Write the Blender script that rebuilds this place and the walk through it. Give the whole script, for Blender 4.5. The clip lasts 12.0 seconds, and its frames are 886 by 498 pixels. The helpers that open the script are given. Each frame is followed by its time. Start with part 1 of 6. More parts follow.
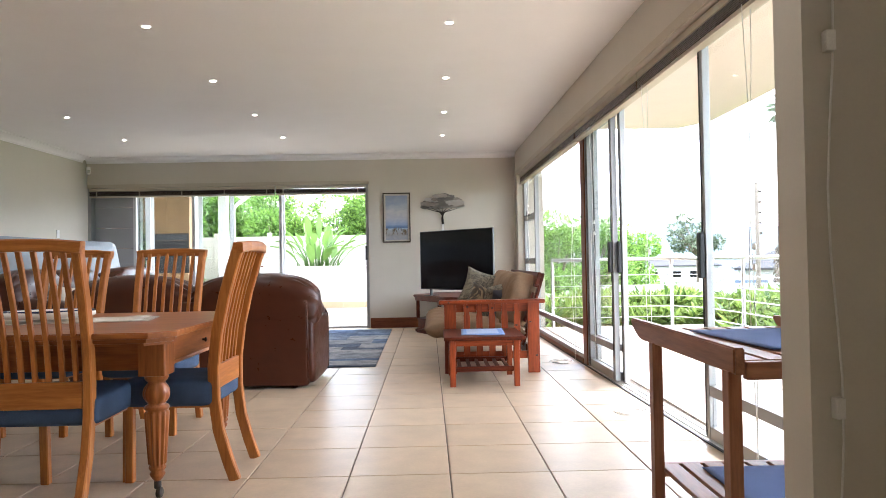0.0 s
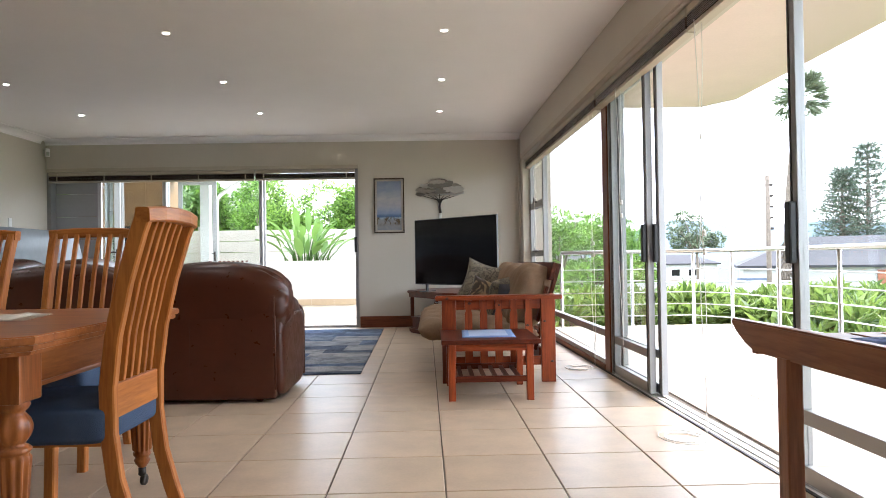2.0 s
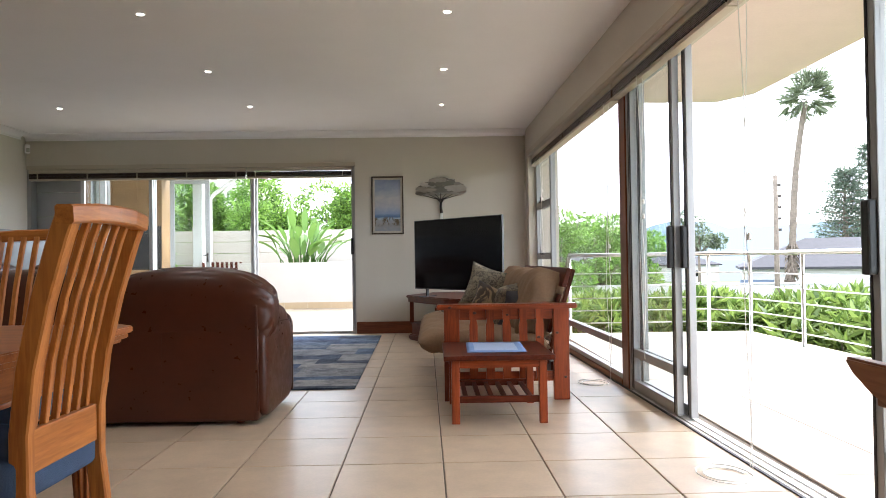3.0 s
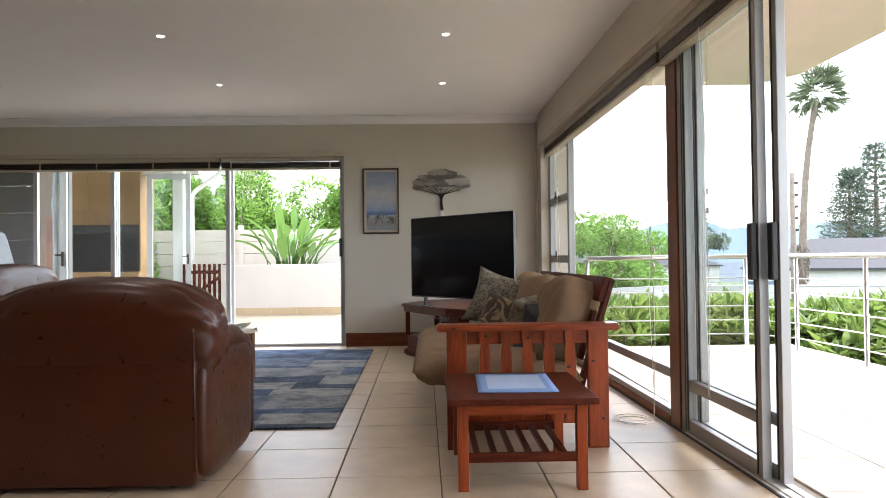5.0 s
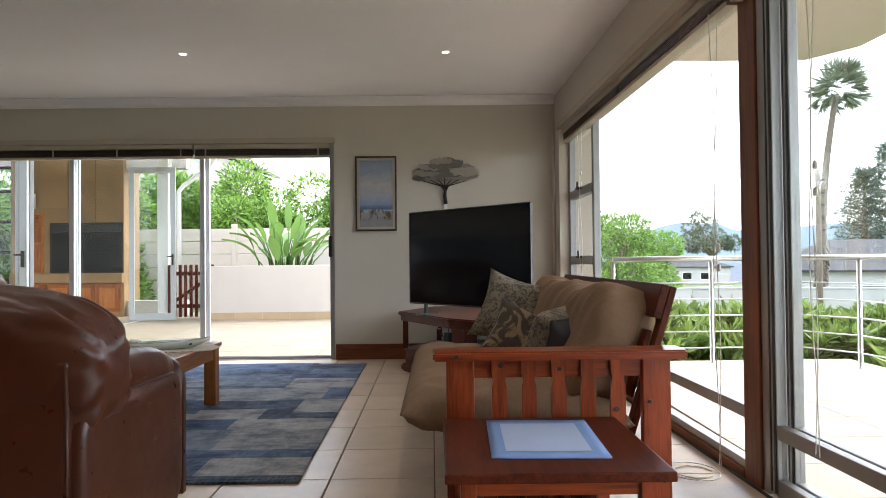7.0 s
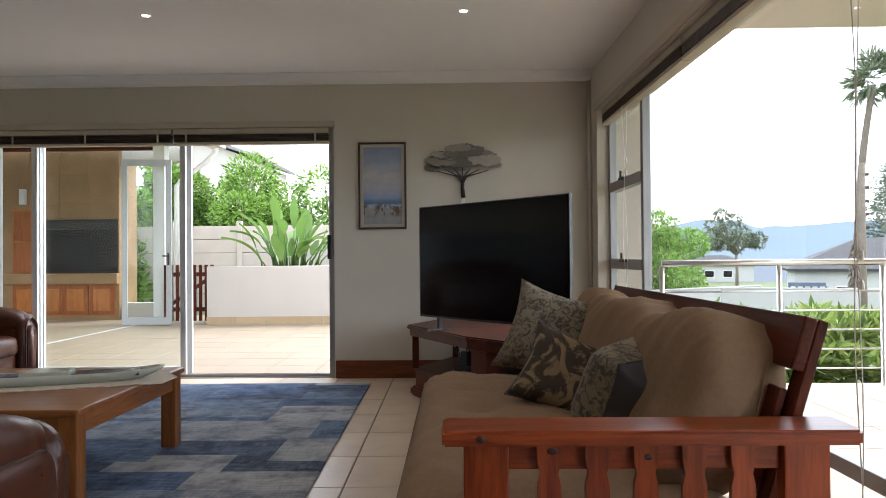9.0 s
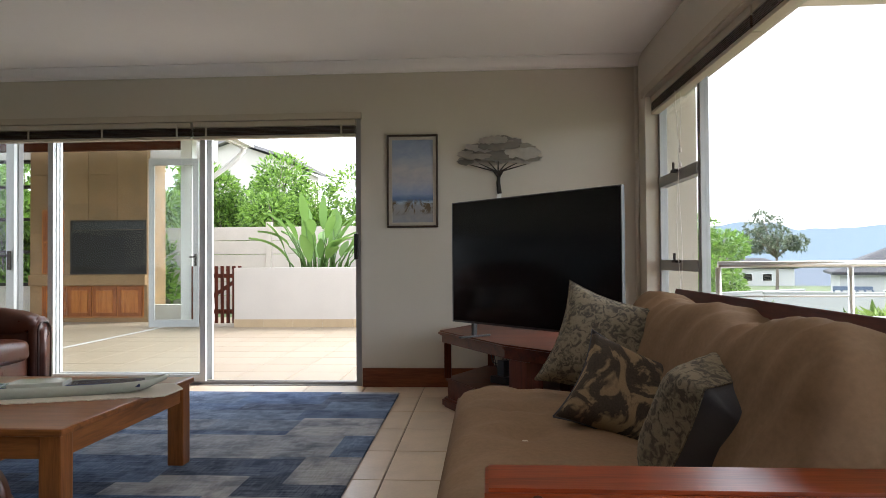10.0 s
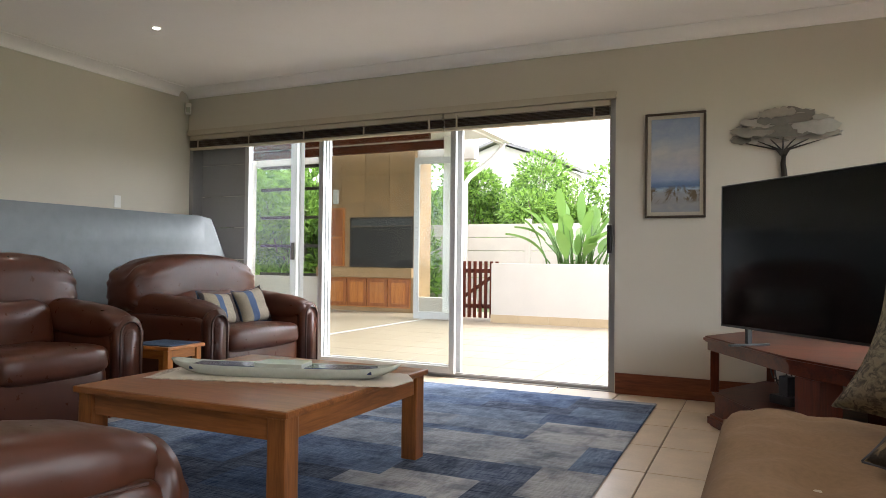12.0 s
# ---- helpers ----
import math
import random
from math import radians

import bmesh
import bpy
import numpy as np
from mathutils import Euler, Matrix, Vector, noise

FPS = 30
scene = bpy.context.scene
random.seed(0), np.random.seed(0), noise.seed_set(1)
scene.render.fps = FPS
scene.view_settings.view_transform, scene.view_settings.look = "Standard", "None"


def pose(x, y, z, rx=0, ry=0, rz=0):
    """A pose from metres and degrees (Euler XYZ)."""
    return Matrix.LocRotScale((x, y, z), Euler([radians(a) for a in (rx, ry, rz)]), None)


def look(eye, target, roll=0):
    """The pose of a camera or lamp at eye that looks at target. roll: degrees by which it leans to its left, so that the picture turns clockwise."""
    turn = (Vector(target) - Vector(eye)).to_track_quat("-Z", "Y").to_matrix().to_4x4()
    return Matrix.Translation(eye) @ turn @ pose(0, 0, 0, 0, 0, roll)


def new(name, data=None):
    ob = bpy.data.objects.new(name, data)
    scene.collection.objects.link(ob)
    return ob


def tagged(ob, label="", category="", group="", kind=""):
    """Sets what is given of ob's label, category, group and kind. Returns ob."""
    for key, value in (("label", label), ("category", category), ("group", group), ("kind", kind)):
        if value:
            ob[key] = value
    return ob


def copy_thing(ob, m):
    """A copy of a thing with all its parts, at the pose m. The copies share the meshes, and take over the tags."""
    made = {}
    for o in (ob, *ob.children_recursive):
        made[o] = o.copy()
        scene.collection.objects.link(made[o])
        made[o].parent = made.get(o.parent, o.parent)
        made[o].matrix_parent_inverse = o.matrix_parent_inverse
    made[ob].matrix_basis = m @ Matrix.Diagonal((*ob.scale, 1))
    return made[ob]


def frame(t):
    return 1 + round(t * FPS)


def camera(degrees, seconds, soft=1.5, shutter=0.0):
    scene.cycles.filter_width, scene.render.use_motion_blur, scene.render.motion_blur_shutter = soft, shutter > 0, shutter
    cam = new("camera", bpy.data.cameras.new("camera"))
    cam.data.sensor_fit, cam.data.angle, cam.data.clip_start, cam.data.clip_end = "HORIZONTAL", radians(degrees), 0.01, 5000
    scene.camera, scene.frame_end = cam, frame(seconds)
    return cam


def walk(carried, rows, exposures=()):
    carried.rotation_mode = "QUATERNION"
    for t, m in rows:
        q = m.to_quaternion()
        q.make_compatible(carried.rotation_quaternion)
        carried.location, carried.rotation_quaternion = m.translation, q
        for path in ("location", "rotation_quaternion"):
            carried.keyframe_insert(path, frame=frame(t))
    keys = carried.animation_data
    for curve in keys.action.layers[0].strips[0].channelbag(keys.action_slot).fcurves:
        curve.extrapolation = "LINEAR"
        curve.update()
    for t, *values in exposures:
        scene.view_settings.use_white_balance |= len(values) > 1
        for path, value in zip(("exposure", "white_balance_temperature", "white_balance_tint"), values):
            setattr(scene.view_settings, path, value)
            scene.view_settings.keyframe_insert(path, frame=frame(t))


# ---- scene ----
cam = camera(65.0, 12.0, soft=0.75)
PATH = [
    (0, (-0.106, -0.146, 1.044), (-0.081, 1.853, 1.078), -1.0),
    (0.5, (-0.114, 0.098, 1.012), (-0.085, 2.097, 1.041), -0.9),
    (1, (-0.112, 0.378, 1.004), (-0.081, 2.378, 1.03), -0.9),
    (1.5, (-0.105, 0.623, 0.98), (-0.073, 2.623, 1.009), -0.9),
    (2, (-0.096, 0.897, 0.962), (-0.063, 2.897, 0.991), -0.9),
    (2.5, (-0.092, 1.139, 0.989), (-0.058, 3.139, 1.019), -0.8),
    (3, (-0.104, 1.403, 0.994), (-0.071, 3.403, 1.024), -0.8),
    (5, (-0.105, 2.511, 1.03), (-0.069, 4.51, 1.06), -0.7),
    (5.5, (-0.09, 2.748, 1.016), (-0.058, 4.748, 1.048), -0.7),
    (6, (-0.084, 3.03, 1.016), (-0.057, 5.029, 1.048), -0.7),
    (6.5, (-0.077, 3.283, 1.032), (-0.053, 5.282, 1.067), -0.6),
    (7, (-0.054, 3.555, 1.029), (-0.038, 5.555, 1.062), -0.6),
    (7.2, (-0.048, 3.661, 1.044), (-0.031, 5.661, 1.072), -0.6),
    (9, (-0.04, 4.59, 1.084), (-0.075, 6.589, 1.109), -0.5),
    (9.5, (-0.065, 4.824, 1.078), (-0.105, 6.823, 1.109), -0.5),
    (10, (-0.067, 5.023, 1.067), (-0.194, 7.019, 1.1), -0.4),
    (10.5, (-0.058, 5.178, 1.066), (-0.336, 7.158, 1.099), -0.2),
    (11, (-0.061, 5.309, 1.043), (-0.499, 7.26, 1.077), 0.0),
    (11.5, (-0.055, 5.395, 1.03), (-0.685, 7.293, 1.062), 0.3),
    (12, (-0.053, 5.449, 1.013), (-0.903, 7.258, 1.045), 0.6),
]
walk(cam, [(t, look(eye, target, roll)) for t, eye, target, roll in PATH],
     [(0, 3.32, 5750, 13), (1.5, 2.98, 5800, 13), (3, 2.74, 5950, 13), (6, 2.53, 6050, 13), (9, 2.22, 6050, 13), (10.4, 2.28, 6150, 13), (11, 2.49, 6200, 13), (12, 2.7, 6300, 13)])

# ---- light ----
world = bpy.data.worlds.new("world")
scene.world = world
world.use_nodes = True
wn = world.node_tree
sky = wn.nodes.new("ShaderNodeTexSky")
sky.sky_type = "NISHITA"
sky.sun_disc = False
sky.sun_elevation, sky.sun_rotation = radians(43), radians(58)
sky.air_density, sky.dust_density, sky.ozone_density = 1.0, 3.0, 1.0
cloud = wn.nodes.new("ShaderNodeMix")
cloud.data_type = "RGBA"
cloud.inputs["Factor"].default_value = 0.75
cloud.inputs["B"].default_value = (9.0, 9.2, 9.5, 1)
wn.links.new(sky.outputs["Color"], cloud.inputs["A"])
wn.links.new(cloud.outputs["Result"], wn.nodes["Background"].inputs["Color"])
wn.nodes["Background"].inputs["Strength"].default_value = 0.11

sun_lamp = bpy.data.lights.new("sun", "SUN")
sun_lamp.energy, sun_lamp.angle, sun_lamp.color = 1.05, radians(14), (1.0, 0.96, 0.91)
sun_ob = new("sun", sun_lamp)
sun_ob.matrix_world = look((36, 30, 40), (0, 8, 0))

# the recessed ceiling spots
for sx in (0.03, -2.13, -4.26):
    for sy in (1.8, 3.3, 4.80, 6.30, 7.79, 9.26):
        bulb = bpy.data.lights.new("spot_bulb", "SPOT")
        bulb.energy, bulb.color, bulb.shadow_soft_size, bulb.spot_size, bulb.spot_blend = 2.5, (1.0, 0.92, 0.82), 0.03, radians(125), 0.8
        new("spot_bulb", bulb).matrix_world = pose(sx, sy, 2.735)

# ---- materials ----
def nodes_of(name):
    m = bpy.data.materials.new(name)
    m.use_nodes = True
    t = m.node_tree
    return m, t, t.nodes["Principled BSDF"]


def coords(t, scale=(1, 1, 1), where="Object"):
    c, mp = t.nodes.new("ShaderNodeTexCoord"), t.nodes.new("ShaderNodeMapping")
    mp.inputs["Scale"].default_value = scale
    t.links.new(c.outputs[where], mp.inputs["Vector"])
    return mp.outputs["Vector"]


def noise_tex(t, vec, scale, detail=4.0, rough=0.55, distort=0.0):
    n = t.nodes.new("ShaderNodeTexNoise")
    n.inputs["Scale"].default_value, n.inputs["Detail"].default_value = scale, detail
    n.inputs["Roughness"].default_value, n.inputs["Distortion"].default_value = rough, distort
    t.links.new(vec, n.inputs["Vector"])
    return n.outputs["Fac"]


def ramp(t, fac, stops):
    r = t.nodes.new("ShaderNodeValToRGB")
    while len(r.color_ramp.elements) < len(stops):
        r.color_ramp.elements.new(0.5)
    for e, (p, c) in zip(r.color_ramp.elements, stops):
        e.position, e.color = p, (*c, 1)
    t.links.new(fac, r.inputs["Fac"])
    return r.outputs["Color"]


def mix(t, a, b, fac, how="MIX"):
    n = t.nodes.new("ShaderNodeMix")
    n.data_type, n.blend_type = "RGBA", how
    for sock, v in ((n.inputs["Factor"], fac), (n.inputs["A"], a), (n.inputs["B"], b)):
        if isinstance(v, (int, float)):
            sock.default_value = v
        elif isinstance(v, tuple):
            sock.default_value = (*v, 1)
        else:
            t.links.new(v, sock)
    return n.outputs["Result"]


def bump(t, b, height, strength=0.2, dist=0.01):
    n = t.nodes.new("ShaderNodeBump")
    n.inputs["Strength"].default_value, n.inputs["Distance"].default_value = strength, dist
    t.links.new(height, n.inputs["Height"])
    t.links.new(n.outputs["Normal"], b.inputs["Normal"])


def dim(c, f):
    return tuple(min(1.0, v * f) for v in c)


def plain(name, c, rough=0.5, metal=0.0, grain=60, var=0.12, bumps=0.05, blotch=2.5, spec=0.5):
    """Paint, plaster, cloth, metal or stone: one colour with blotches and fine grain."""
    m, t, b = nodes_of(name)
    v = coords(t)
    big, fine = noise_tex(t, v, blotch, 3), noise_tex(t, v, grain, 3)
    col = mix(t, ramp(t, big, [(0.3, dim(c, 1 - var)), (0.7, dim(c, 1 + var))]), ramp(t, fine, [(0.3, dim(c, 1 - var)), (0.7, dim(c, 1 + var))]), 0.5)
    t.links.new(col, b.inputs["Base Color"])
    b.inputs["Roughness"].default_value, b.inputs["Metallic"].default_value = rough, metal
    b.inputs["Specular IOR Level"].default_value = spec
    if bumps:
        bump(t, b, fine, bumps, 0.004)
    return m


def wood(name, light, dark, axis="x", rough=0.35, size=1.0, spec=0.32):
    m, t, b = nodes_of(name)
    s = {"x": (1.2, 14, 14), "y": (14, 1.2, 14), "z": (14, 14, 1.2)}[axis]
    v = coords(t, tuple(k * size for k in s))
    rings = noise_tex(t, v, 1.6, 5, 0.6, 0.6)
    pores = noise_tex(t, coords(t, tuple(k * size * 5 for k in s)), 1.6, 3)
    body = noise_tex(t, coords(t), 1.7, 2)
    col = ramp(t, rings, [(0.38, dark), (0.50, tuple(0.6 * a + 0.4 * q for a, q in zip(light, dark))), (0.60, light)])
    col = mix(t, col, ramp(t, pores, [(0.42, dim(dark, 0.7)), (0.58, light)]), 0.3)
    col = mix(t, col, ramp(t, body, [(0.3, dim(dark, 1.1)), (0.7, dim(light, 1.0))]), 0.3)
    oi = t.nodes.new("ShaderNodeObjectInfo")
    col = mix(t, col, ramp(t, oi.outputs["Random"], [(0.0, (0.82, 0.8, 0.78)), (1.0, (1.0, 1.0, 1.0))]), 0.6, "MULTIPLY")
    t.links.new(col, b.inputs["Base Color"])
    b.inputs["Roughness"].default_value = rough
    b.inputs["Specular IOR Level"].default_value = spec
    bump(t, b, pores, 0.08, 0.003)
    return m


def leather_mat(name, c):
    m, t, b = nodes_of(name)
    v = coords(t)
    big, mid = noise_tex(t, v, 3.0, 4), noise_tex(t, v, 18, 3)
    col = mix(t, ramp(t, big, [(0.3, dim(c, 0.75)), (0.72, dim(c, 1.25))]), ramp(t, mid, [(0.3, dim(c, 0.85)), (0.7, dim(c, 1.15))]), 0.4)
    t.links.new(col, b.inputs["Base Color"])
    t.links.new(ramp(t, mid, [(0.3, (0.27, 0.27, 0.27)), (0.7, (0.40, 0.40, 0.40))]), b.inputs["Roughness"])
    b.inputs["Specular IOR Level"].default_value = 0.38
    wrinkle = noise_tex(t, coords(t, (1, 1, 2.2)), 9, 4, 0.5)
    bump(t, b, wrinkle, 0.3, 0.005)
    return m


def tile_mat(name, c, rough=0.3, mott=9.0, var=0.07):
    m, t, b = nodes_of(name)
    oi = t.nodes.new("ShaderNodeObjectInfo")
    c0 = t.nodes.new("ShaderNodeTexCoord")
    add = t.nodes.new("ShaderNodeVectorMath")
    add.operation = "MULTIPLY_ADD"
    add.inputs[1].default_value = (1, 1, 1)
    geo = t.nodes.new("ShaderNodeNewGeometry")
    mul = t.nodes.new("ShaderNodeMath")
    mul.operation = "MULTIPLY"
    both = t.nodes.new("ShaderNodeMath")
    both.operation = "ADD"
    t.links.new(oi.outputs["Random"], both.inputs[0])
    t.links.new(geo.outputs["Random Per Island"], both.inputs[1])
    t.links.new(both.outputs[0], mul.inputs[0])
    mul.inputs[1].default_value = 37.0
    t.links.new(c0.outputs["Object"], add.inputs[0])
    t.links.new(mul.outputs[0], add.inputs[2])
    v = add.outputs[0]
    a, f = noise_tex(t, v, mott * 0.6, 3, 0.5, 0.0), noise_tex(t, v, 70, 3)
    col = mix(t, ramp(t, a, [(0.3, dim(c, 1 - var)), (0.7, dim(c, 1 + var))]), ramp(t, f, [(0.3, dim(c, 0.88)), (0.7, dim(c, 1.1))]), 0.35)
    fr = t.nodes.new("ShaderNodeMath")
    fr.operation = "FRACT"
    t.links.new(both.outputs[0], fr.inputs[0])
    col = mix(t, col, ramp(t, fr.outputs[0], [(0.0, (0.90, 0.89, 0.87)), (1.0, (1, 1, 1))]), 0.9, "MULTIPLY")
    t.links.new(col, b.inputs["Base Color"])
    t.links.new(ramp(t, a, [(0.2, (rough * 0.95,) * 3), (0.8, (rough * 1.06,) * 3)]), b.inputs["Roughness"])
    bump(t, b, f, 0.04, 0.002)
    return m


def leaf_mat(name, dark, light):
    m, t, b = nodes_of(name)
    geo = t.nodes.new("ShaderNodeNewGeometry")
    col = ramp(t, geo.outputs["Random Per Island"], [(0.0, dark), (0.6, light), (1.0, dim(light, 1.35))])
    t.links.new(col, b.inputs["Base Color"])
    b.inputs["Roughness"].default_value = 0.5
    tr = t.nodes.new("ShaderNodeBsdfTranslucent")
    t.links.new(col, tr.inputs["Color"])
    mx = t.nodes.new("ShaderNodeMixShader")
    mx.inputs["Fac"].default_value = 0.35
    t.links.new(b.outputs[0], mx.inputs[1])
    t.links.new(tr.outputs[0], mx.inputs[2])
    t.links.new(mx.outputs[0], t.nodes["Material Output"].inputs["Surface"])
    return m


def glass_mat(name, tint=(0.97, 0.985, 0.98), gloss=0.35):
    m, t, b = nodes_of(name)
    t.nodes.remove(b)
    tr, gl, lw, mx = (t.nodes.new(k) for k in ("ShaderNodeBsdfTransparent", "ShaderNodeBsdfGlossy", "ShaderNodeLayerWeight", "ShaderNodeMixShader"))
    tr.inputs["Color"].default_value = (*tint, 1)
    gl.inputs["Roughness"].default_value = 0.0
    lw.inputs["Blend"].default_value = 0.5
    pw, k = t.nodes.new("ShaderNodeMath"), t.nodes.new("ShaderNodeMath")
    pw.operation, k.operation = "POWER", "MULTIPLY_ADD"
    pw.inputs[1].default_value = 4.0
    k.inputs[1].default_value, k.inputs[2].default_value = gloss, 0.02
    t.links.new(lw.outputs["Facing"], pw.inputs[0])
    t.links.new(pw.outputs[0], k.inputs[0])
    t.links.new(k.outputs[0], mx.inputs["Fac"])
    t.links.new(tr.outputs[0], mx.inputs[1])
    t.links.new(gl.outputs[0], mx.inputs[2])
    t.links.new(mx.outputs[0], t.nodes["Material Output"].inputs["Surface"])
    return m


def glow(name, c, strength):
    m, t, b = nodes_of(name)
    b.inputs["Base Color"].default_value = (0.01, 0.01, 0.01, 1)
    b.inputs["Specular IOR Level"].default_value = 0.0
    b.inputs["Emission Color"].default_value = (*c, 1)
    b.inputs["Emission Strength"].default_value = strength
    return m


PAINT = plain("wall_paint", (0.585, 0.54, 0.455), 0.75, grain=140, var=0.03, bumps=0.08)
CEIL = plain("ceiling_paint", (0.88, 0.86, 0.84), 0.8, grain=90, var=0.02, bumps=0.04)
WHITE = plain("white_paint", (0.80, 0.79, 0.76), 0.6, grain=60, var=0.03)
PLASTER = plain("outside_plaster", (0.52, 0.485, 0.43), 0.85, grain=50, var=0.05, bumps=0.2)
SOFFIT = plain("soffit_plaster", (0.82, 0.68, 0.635), 0.85, grain=50, var=0.04, bumps=0.1)
TILE = tile_mat("floor_tile", (0.55, 0.43, 0.305), 0.36, 9.0, 0.15)
DECK = tile_mat("deck_tile", (0.48, 0.395, 0.30), 0.5)
FOOT = tile_mat("foot_tile", (0.44, 0.33, 0.20), 0.6)
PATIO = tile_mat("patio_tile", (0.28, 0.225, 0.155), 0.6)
SAND = tile_mat("sandstone_tile", (0.29, 0.18, 0.085), 0.6, 3.5, 0.28)
GROUT = plain("grout", (0.20, 0.165, 0.13), 0.9, grain=120, var=0.15)
ALU = plain("aluminium", (0.36, 0.36, 0.355), 0.45, 0.8, grain=200, var=0.05, bumps=0.02)
ALUW = plain("light_aluminium", (0.58, 0.59, 0.59), 0.4, 0.25, grain=200, var=0.04, bumps=0.02)
SEAL = plain("rubber_seal", (0.03, 0.03, 0.03), 0.6, grain=90)
STEEL = plain("brushed_steel", (0.66, 0.65, 0.63), 0.28, 1.0, grain=150, var=0.06, bumps=0.03)
BLACK = plain("black_plastic", (0.015, 0.015, 0.016), 0.4, grain=200, var=0.15)
GLASS = glass_mat("window_glass")
BLINDW = wood("blind_wood", (0.06, 0.036, 0.023), (0.022, 0.014, 0.010), "x", 0.4)
BLINDY = wood("blind_wood_long", (0.07, 0.042, 0.027), (0.022, 0.014, 0.010), "x", 0.22)
VALANCE = plain("valance_paint", (0.50, 0.44, 0.34), 0.55, grain=80, var=0.05)
CORD = plain("blind_cord", (0.75, 0.73, 0.68), 0.7, grain=300)
BASEW = {a: wood("meranti_" + a, (0.24, 0.075, 0.03), (0.10, 0.028, 0.012), a, 0.35) for a in "xyz"}
RED = {a: wood("red_pine_" + a, (0.37, 0.072, 0.018), (0.13, 0.021, 0.007), a, 0.28) for a in "xyz"}
DARK = {a: wood("dark_red_wood_" + a, (0.13, 0.026, 0.009), (0.042, 0.008, 0.004), a, 0.4, spec=0.16) for a in "xyz"}
PINE = {a: wood("honey_pine_" + a, (0.54, 0.205, 0.046), (0.31, 0.095, 0.018), a, 0.33) for a in "xyz"}
OAK = {a: wood("brown_oak_" + a, (0.34, 0.125, 0.036), (0.15, 0.05, 0.014), a, 0.3) for a in "xyz"}
TEAK = {a: wood("teak_" + a, (0.36, 0.15, 0.07), (0.20, 0.075, 0.032), a, 0.4) for a in "xyz"}
LEATHER = leather_mat("brown_leather", (0.056, 0.0148, 0.0058))
SEAM = plain("leather_seam", (0.035, 0.012, 0.007), 0.5, grain=200)
BLUE = plain("blue_upholstery", (0.055, 0.085, 0.145), 0.95, grain=420, var=0.35, bumps=0.5, blotch=6, spec=0.2)
CLOTHB = plain("blue_cloth", (0.16, 0.22, 0.42), 0.95, grain=350, var=0.15, bumps=0.4, spec=0.2)
CLOTHL = plain("pale_blue_cloth", (0.40, 0.49, 0.68), 0.95, grain=350, var=0.12, bumps=0.4, spec=0.2)
SUEDE = plain("tan_suede", (0.25, 0.167, 0.103), 0.95, grain=60, var=0.14, bumps=0.12, blotch=3.5, spec=0.15)
GREYC = plain("grey_satin", (0.065, 0.07, 0.085), 0.6, grain=260, var=0.15, bumps=0.15)
CREAM = plain("crochet_cream", (0.55, 0.50, 0.42), 0.95, grain=200, var=0.2, bumps=0.6, spec=0.2)
CERAM = plain("glazed_ceramic", (0.42, 0.44, 0.37), 0.2, grain=40, var=0.08, bumps=0.02)
CERBLUE = plain("glazed_blue", (0.03, 0.045, 0.10), 0.2, grain=55, var=0.5, bumps=0.02)
GREYW = plain("grey_boards", (0.33, 0.33, 0.335), 0.6, grain=80, var=0.06)
GREYS = plain("grey_sheeting", (0.19, 0.215, 0.235), 0.5, grain=12, var=0.10, bumps=0.3, blotch=4)
MIRROR = plain("polished_metal", (0.36, 0.34, 0.30), 0.4, 0.9, grain=30, var=0.12, bumps=0.1)
DKMETAL = plain("dark_iron", (0.05, 0.042, 0.036), 0.45, 0.7, grain=120, var=0.2, bumps=0.1)
CONCRETE = plain("precast_concrete", (0.52, 0.47, 0.40), 0.9, grain=40, var=0.10, bumps=0.3)
SLATE = plain("roof_slate", (0.035, 0.034, 0.038), 0.8, grain=15, var=0.2, bumps=0.3)
BRICK = plain("red_brick", (0.30, 0.12, 0.07), 0.9, grain=20, var=0.2, bumps=0.3)
BARK = plain("bark", (0.16, 0.13, 0.10), 0.95, grain=14, var=0.35, bumps=0.6, blotch=5)
SOIL = plain("soil", (0.07, 0.05, 0.035), 0.95, grain=25, var=0.3, bumps=0.5)
LAWN = plain("lawn", (0.085, 0.115, 0.04), 0.95, grain=30, var=0.3, bumps=0.4, blotch=0.4)
LEAF1 = leaf_mat("bright_leaves", (0.05, 0.115, 0.018), (0.20, 0.34, 0.055))
LEAF2 = leaf_mat("dark_leaves", (0.018, 0.045, 0.014), (0.055, 0.11, 0.035))
LEAF3 = leaf_mat("grey_leaves", (0.05, 0.07, 0.04), (0.13, 0.16, 0.095))
LEAF4 = leaf_mat("broad_leaves", (0.05, 0.12, 0.024), (0.15, 0.27, 0.06))
LEAF5 = leaf_mat("strap_leaves", (0.06, 0.115, 0.02), (0.21, 0.29, 0.065))
TABLEW = {a: wood("table_wood_" + a, (0.40, 0.135, 0.034), (0.19, 0.052, 0.012), a, 0.3) for a in "xyz"}

